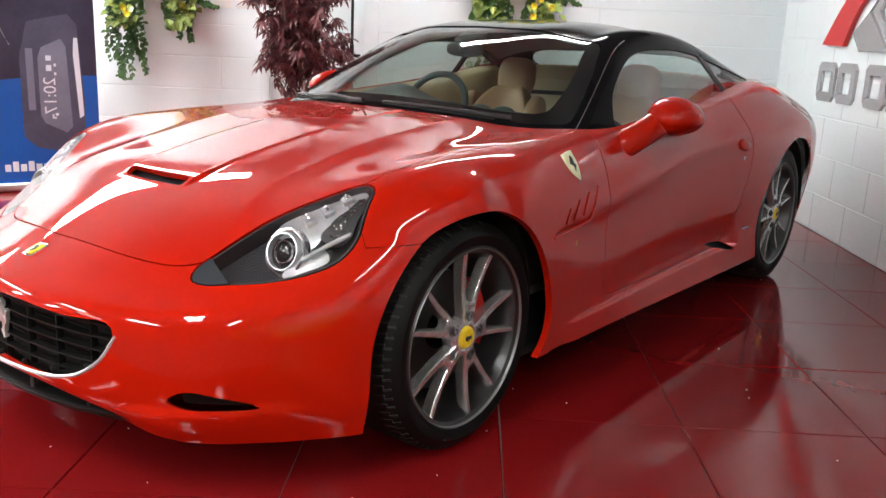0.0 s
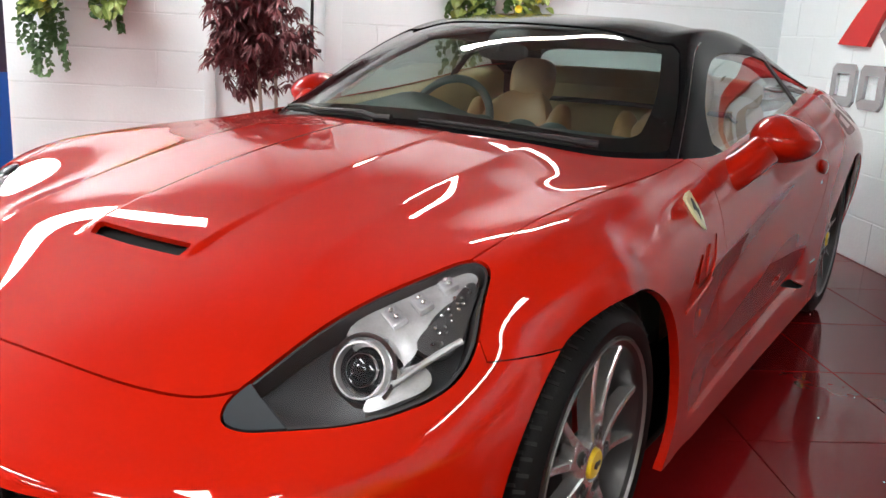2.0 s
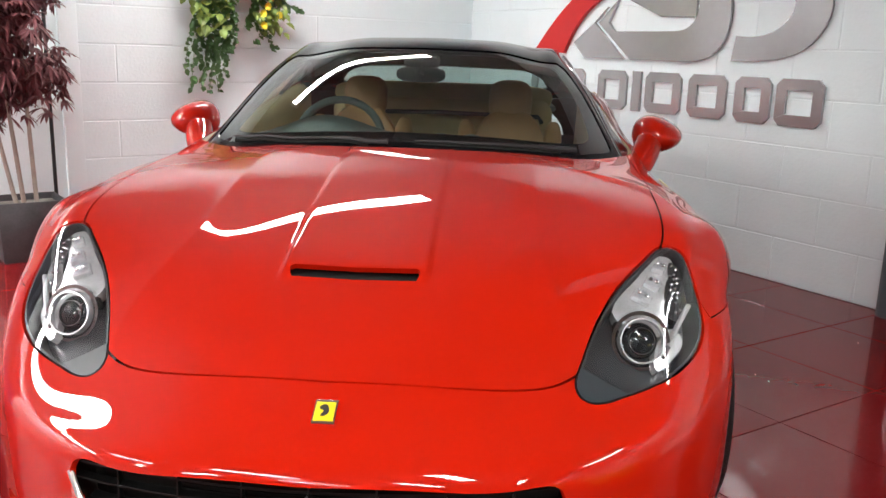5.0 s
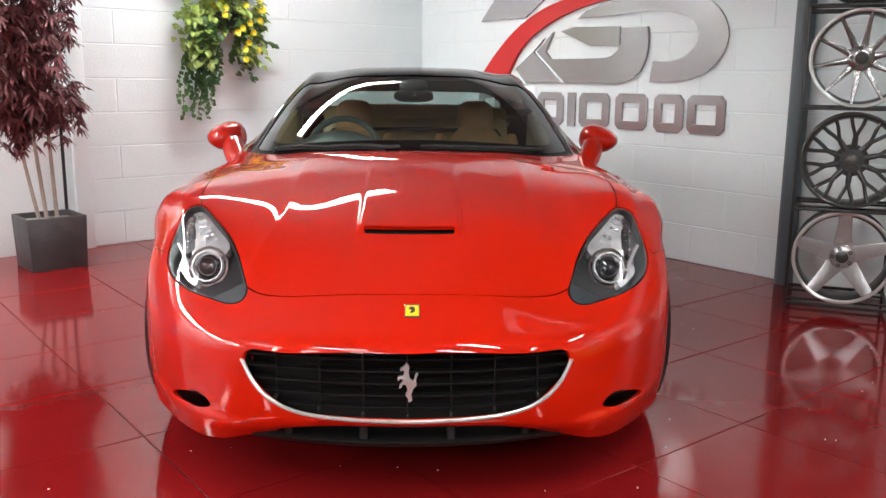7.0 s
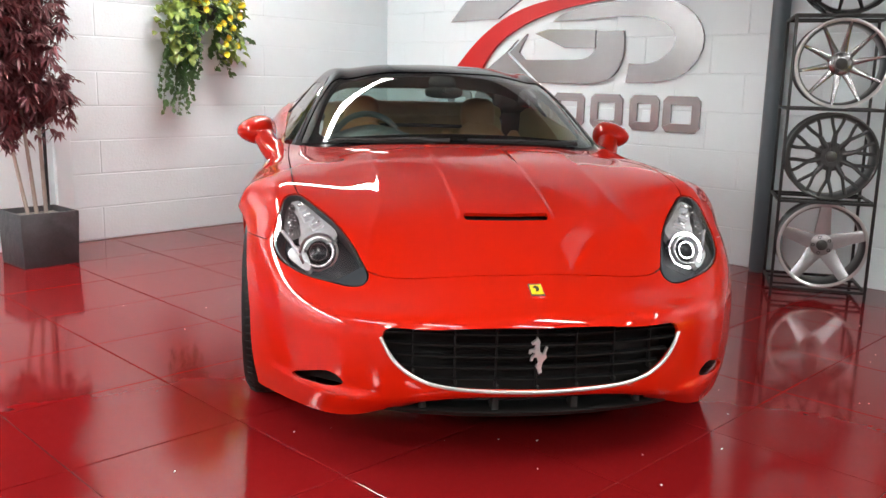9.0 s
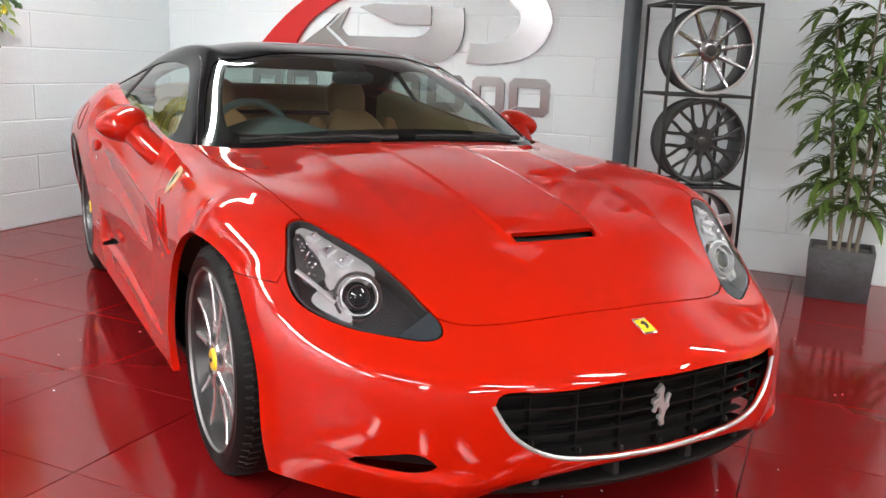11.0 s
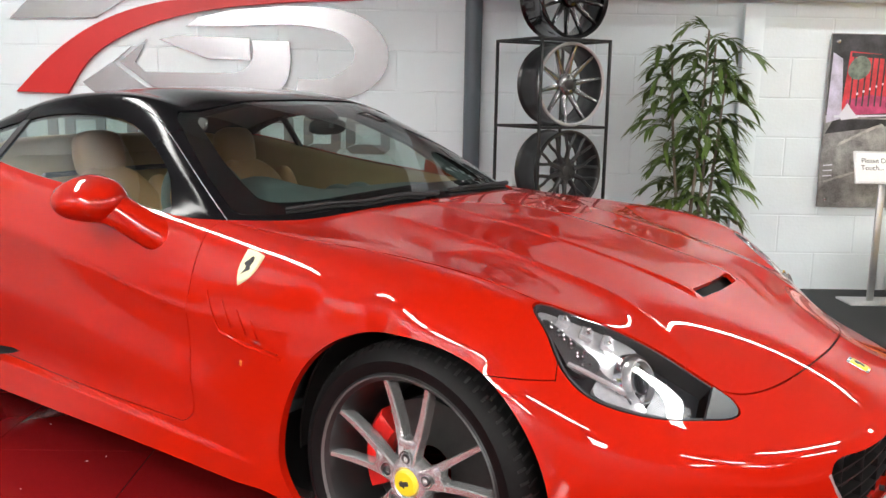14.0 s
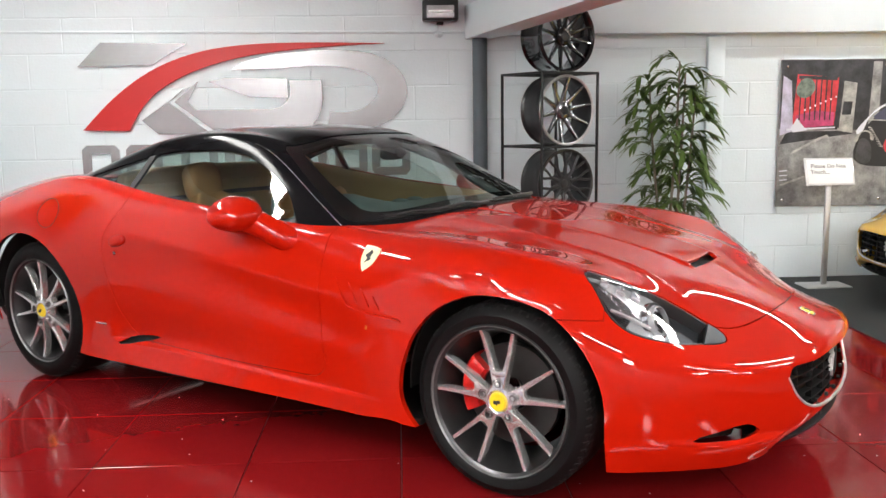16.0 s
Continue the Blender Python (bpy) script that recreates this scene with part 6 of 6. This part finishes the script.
for k in range(7):
    sheet_part("word_bar", [(.30 + .05 * k, .135), (.338 + .05 * k, .135), (.338 + .05 * k, .185 + .02 * (k in (3, 5))), (.30 + .05 * k, .185 + .02 * (k in (3, 5)))], PALE_PRINT, .005)
for x0, z0, w, h in ((.30, .90, .035, .035), (.30, .83, .035, .04), (.27, .86, .015, .02), (.27, .80, .015, .02), (.285, .50, .012, .012), (.30, .50, .012, .03), (.27, .52, .02, .018)):
    sheet_part("screen_icon", [(x0, z0), (x0 + w, z0), (x0 + w, z0 + h), (x0, z0 + h)], PALE_PRINT, .0085)
for k in range(3):
    sheet_part("glow_streak", curve_pts([(.55 + .07 * k, 1.0), (.62 + .06 * k, 1.2), (.60 + .08 * k, 1.5), (.60 + .08 * k + .012, 1.5), (.63 + .06 * k, 1.2), (.56 + .07 * k, 1.0)], 30).tolist(), SLATE_LIGHT, .004)


def words(text, m, size, material, parent, name="lettering", depth=.0006):
    cu = bpy.data.curves.new(name, "FONT")
    cu.body, cu.size, cu.extrude, cu.align_x, cu.align_y = text, size, depth, "CENTER", "CENTER"
    tmp = bpy.data.objects.new(name, cu)
    scene.collection.objects.link(tmp)
    me = bpy.data.meshes.new_from_object(tmp.evaluated_get(bpy.context.evaluated_depsgraph_get()))
    bpy.data.objects.remove(tmp)
    me.materials.clear()
    me.materials.append(material)
    me.transform(m)
    ob = new(name, me)
    ob.parent = parent
    return ob


words("20:17", pose(.315, -.009, .66, 90, 90, 0), .115, PALE_PRINT, banner)
mesh_ob("top_rail", *moved(box(.88, .02, .02, .004), pose(.43, 0, 2.0)), ALLOY, banner)

# ---- poster, sign stand ----
poster = thing("wall_poster", on_l(6.1, .03, .57), "large unframed street photograph with parked cars", "poster")


def print_part(name, pts, material, off, label=""):
    return mesh_ob(name, *moved(prism(pts, .001), pose(0, -off, 0)), material, poster, label)


PW, PH = 1.55, 1.12
mesh_ob("panel", *moved(box(PW, .008, PH, .001), pose(PW / 2, 0, PH / 2)), ROAD_PRINT, poster, "grey printed panel")
print_part("wall_print", [(.005, .60), (PW - .005, .56), (PW - .005, PH - .005), (.005, PH - .005)], DARK_PRINT, .0055)
print_part("gate_print", [(.10, .60), (.43, .62), (.46, .98), (.13, 1.01)], CRIMSON_PRINT, .0068, "crimson gate in the photograph")
for k in range(7):
    print_part("gate_bar_print", [(.15 + .04 * k, .66), (.16 + .04 * k, .66), (.165 + .04 * k, .98), (.155 + .04 * k, .98)], DARK_PRINT, .0080)
print_part("door_print", [(.46, .58), (.58, .56), (.60, .94), (.48, .96)], STONE_PRINT, .0068)
print_part("dark_door_print", [(.49, .70), (.56, .70), (.57, .80), (.50, .80)], DARK_PRINT, .0080)
print_part("column_print", [(.70, .60), (.78, .60), (.79, 1.1), (.72, 1.1)], ROAD_PRINT, .0068)
print_part("van_print", [(.01, .55), (.11, .58), (.10, .75), (.085, .96), (.02, 1.00)], LILAC_PRINT, .0080, "pale van in the photograph")
print_part("white_line_print", [(.10, .40), (.34, .52), (.40, .53), (.38, .55), (.32, .53), (.11, .425)], STONE_PRINT, .0068)
print_part("kerb_print", [(.06, .585), (.44, .60), (.44, .61), (.06, .60)], PALE_PRINT, .0088)
print_part("line_print", [(.03, .16), (.30, .25), (.30, .262), (.03, .175)], STONE_PRINT, .0068)
print_part("dark_car_print", curve_pts([(.60, .36), (.63, .52), (.70, .62), (.80, .72), (.98, .80), (1.3, .82), (1.5, .70), (1.53, .40), (1.2, .30), (.80, .30)], 40, True).tolist(), INK, .0080, "black car in the photograph")
print_part("car_roof_print", curve_pts([(.615, .55), (.68, .66), (.78, .755), (.95, .815), (1.2, .82), (1.2, .808), (.95, .80), (.79, .74), (.69, .645), (.63, .55)], 50, True).tolist(), PALE_PRINT, .0090)
print_part("car_glass_print", curve_pts([(.74, .68), (.82, .74), (.98, .785), (1.22, .79), (1.25, .68), (1.0, .66)], 30, True).tolist(), SLATE_PRINT, .0086)
print_part("car_sill_print", [(.70, .655), (1.3, .625), (1.3, .633), (.70, .665)], STONE_PRINT, .0092)
print_part("car_arch_print", curve_pts([(.605, .49), (.63, .555), (.675, .58), (.73, .56), (.745, .50), (.735, .50), (.72, .55), (.675, .568), (.638, .545), (.615, .49)], 40, True).tolist(), STONE_PRINT, .0090)
print_part("car_tyre_print", curve_pts([(.63, .34), (.62, .44), (.66, .52), (.71, .50), (.74, .42), (.72, .33)], 24, True).tolist(), DARK_PRINT, .0088)
print_part("car_spot_print", curve_pts([(.84, .43), (.87, .40), (.91, .43), (.92, .49), (.88, .53), (.845, .50)], 24, True).tolist(), CRIMSON_PRINT, .0090)
print_part("car_spot_eye_print", curve_pts([(.868, .45), (.885, .44), (.895, .47), (.88, .49), (.868, .475)], 16, True).tolist(), INK, .0100)
for k in range(9):
    print_part("car_scroll_print", curve_pts([(.70 + .012 * k, .60 - .018 * k), (.72 + .012 * k, .605 - .018 * k), (.735 + .012 * k, .59 - .018 * k), (.72 + .012 * k, .595 - .018 * k)], 14, True).tolist(), STONE_PRINT, .0094)
print_part("pink_field_print", [(.125, .60), (.425, .62), (.43, .72), (.28, .735), (.13, .70)], PINK_PRINT, .0074)
for k in range(7):
    print_part("light_dot_print", curve_pts([(.19 + .04 * k, .74 + .016 * k), (.197 + .04 * k, .748 + .016 * k), (.204 + .04 * k, .74 + .016 * k), (.197 + .04 * k, .732 + .016 * k)], 10, True).tolist(), PALE_PRINT, .0096)
print_part("bonnet_print", [(.09, .60), (.14, .68), (.17, .64), (.22, .585), (.11, .57)], PALE_PRINT, .0092)
print_part("shadow_print", [(.01, .48), (.30, .52), (.58, .555), (.58, .58), (.06, .575)], DARK_PRINT, .0066)
print_part("ladder_print", [(.14, .975), (.44, .96), (.44, .985), (.14, 1.0)], DARK_PRINT, .0082)
print_part("dark_gate_post_print", [(.435, .60), (.47, .60), (.50, 1.0), (.455, 1.0)], DARK_PRINT, .0078)
for k in range(3):
    print_part("road_mark_print", [(.02, .20 + .035 * k), (.08, .205 + .035 * k), (.08, .213 + .035 * k), (.02, .208 + .035 * k)], PALE_PRINT, .0068)
print_part("hedge_print", curve_pts([(.13, .86), (.18, .83), (.24, .85), (.27, .92), (.22, .98), (.15, .95)], 24, True).tolist(), MOSS_PRINT, .0090)
for x in (.05, PW - .05, .82):
    for z in (.05, PH - .05):
        mesh_ob("fixing", *moved(disc(.010, .006, 12), pose(x, -.006, z)), CHROME, poster)

stand = thing("sign_stand", on_l(6.34, .38, 0), "silver floor stand with a white notice", "sign stand")
mesh_ob("foot", *moved(box(.34, .22, .016, .007), pose(0, 0, .010)), ALLOY, stand, "flat silver foot")
mesh_ob("post", *moved(box(.042, .022, .78, .006), pose(0, 0, .40)), ALLOY, stand)
tilt = pose(-.01, -.02, .86, -18)
mesh_ob("notice_frame", *moved(box(.365, .016, .205, .005), tilt), ALLOY, stand, "silver notice frame")
mesh_ob("notice", *moved(box(.335, .004, .178, .001), tilt @ pose(0, -.0085, 0)), PAPER, stand, "white paper notice")
words("Please Do Not", tilt @ pose(-.01, -.0112, .040, 90), .044, INK, stand)
words("Touch...", tilt @ pose(-.075, -.0112, -.005, 90), .044, INK, stand)

# ---- black mat and the yellow car on it ----
mat_ob = slab("floor_mat", on_l(8.7, 4.4, .004), 5.62, 9.0, .006, CARPET, "black rubber floor matting", "floor mat", r=.001)
yellow = copy_thing(car, pose(3.452, -1.458, .007, 0, 0, 216.6))
tagged(yellow, "bright yellow sports car parked on black matting", "car")
for o in yellow.children_recursive:
    if o.type == "MESH" and o.data.materials and o.data.materials[0] is RED:
        o.material_slots[0].link = "OBJECT"
        o.material_slots[0].material = YELLOW_PAINT

# ---- blocks of the walls and tiles of the floor ----
def block_mesh(name, w, h, d, material, bev):
    V, F = box(w, d, h, bev, 1)
    me = bpy.data.meshes.new(name)
    me.from_pydata(V, [], F)
    me.materials.append(material)
    return me


def piece(name, me, m, parent):
    o = new(name, me)
    o.parent = parent
    o.matrix_world = m
    return o


rg = random.Random(21)
for wall, place, pitch, long, rows, out in ((wall_sign, on_l, .255, .51, 8, 1), (wall_plants, on_b, .239, 2.87, 8, 1)):
    h, w = pitch, long
    full = block_mesh("block", w - .0016, h - .0020, .03, WALL, .0055)
    half = block_mesh("half_block", w / 2 - .0016, h - .0020, .03, WALL, .0055)
    count = 0
    for r in range(rows):
        s = 0.0
        if r % 2:
            piece("block", half, place(w / 4, -.004, h * (r + .5)), wall)
            s = w / 2
        while s + w < 8.6 and count < 300:
            piece("block", full, place(s + w / 2, -.004 + rg.uniform(-.0006, .0006), h * (r + .5)), wall)
            count += 1
            s += w
    V, F = [], []
    r = rows
    while h * (r + 1) < HIGH:
        s = w / 2 if r % 2 else 0.0
        while s + w < 9.0:
            b = moved(box(w - .0016, .03, h - .0020, .0055, 1), place(s + w / 2, -.004, h * (r + .5)))
            k = len(V)
            V += b[0]
            F += [tuple(i + k for i in f) for f in b[1]]
            s += w
        r += 1
    mesh_ob("upper_blocks", V, F, WALL, wall, smooth=0)["kind"] = "stuff"

TILE_W = .583
tile = block_mesh("tile", TILE_W - .004, TILE_W - .004, .012, TILE, .0012)
turn = pose(0, 0, 0, 90)
n = 0
for i in range(0, 17):
    for j in range(0, 17):
        s, off = -.327 + TILE_W * (i + .5), -.105 + TILE_W * (j + .5)
        if s > 9.2 or off > 9.2:
            continue
        piece("tile", tile, on_l(s, off, -.006 + rg.uniform(-.0004, .0004)) @ turn @ pose(0, 0, 0, 0, 0, 0), floor)
V, F = [], []
for i in range(0, 27):
    for j in range(0, 23):
        s, off = -.327 + TILE_W * (i + .5), -.105 + TILE_W * (j + .5)
        if s > 9.2 or off > 9.2:
            b = moved(box(TILE_W - .004, TILE_W - .004, .012, .0012, 1), on_l(s, off, -.006))
            q = len(V)
            V += b[0]
            F += [tuple(k + q for k in f) for f in b[1]]
mesh_ob("far_tiles", V, F, TILE, floor, smooth=0)["kind"] = "stuff"
# pale specks of grit lying on the tiles
V, F = [], []
for k in range(240):
    p = CORNER + ALONG_L * rg.uniform(.2, 6.2) + IN_L * rg.uniform(.2, 8.0)
    r = rg.uniform(.0009, .0028)
    b = moved(box(r * 2, r * 1.4, r, 0), Matrix.Translation((p.x, p.y, r * .5 + .0008)) @ pose(0, 0, 0, 0, 0, rg.uniform(0, 180)))
    q = len(V)
    V += b[0]
    F += [tuple(i + q for i in f) for f in b[1]]
tagged(mesh_ob("floor_grit", V, F, PAPER, smooth=0), "scattered pale specks of grit on the floor", "grit", kind="stuff")
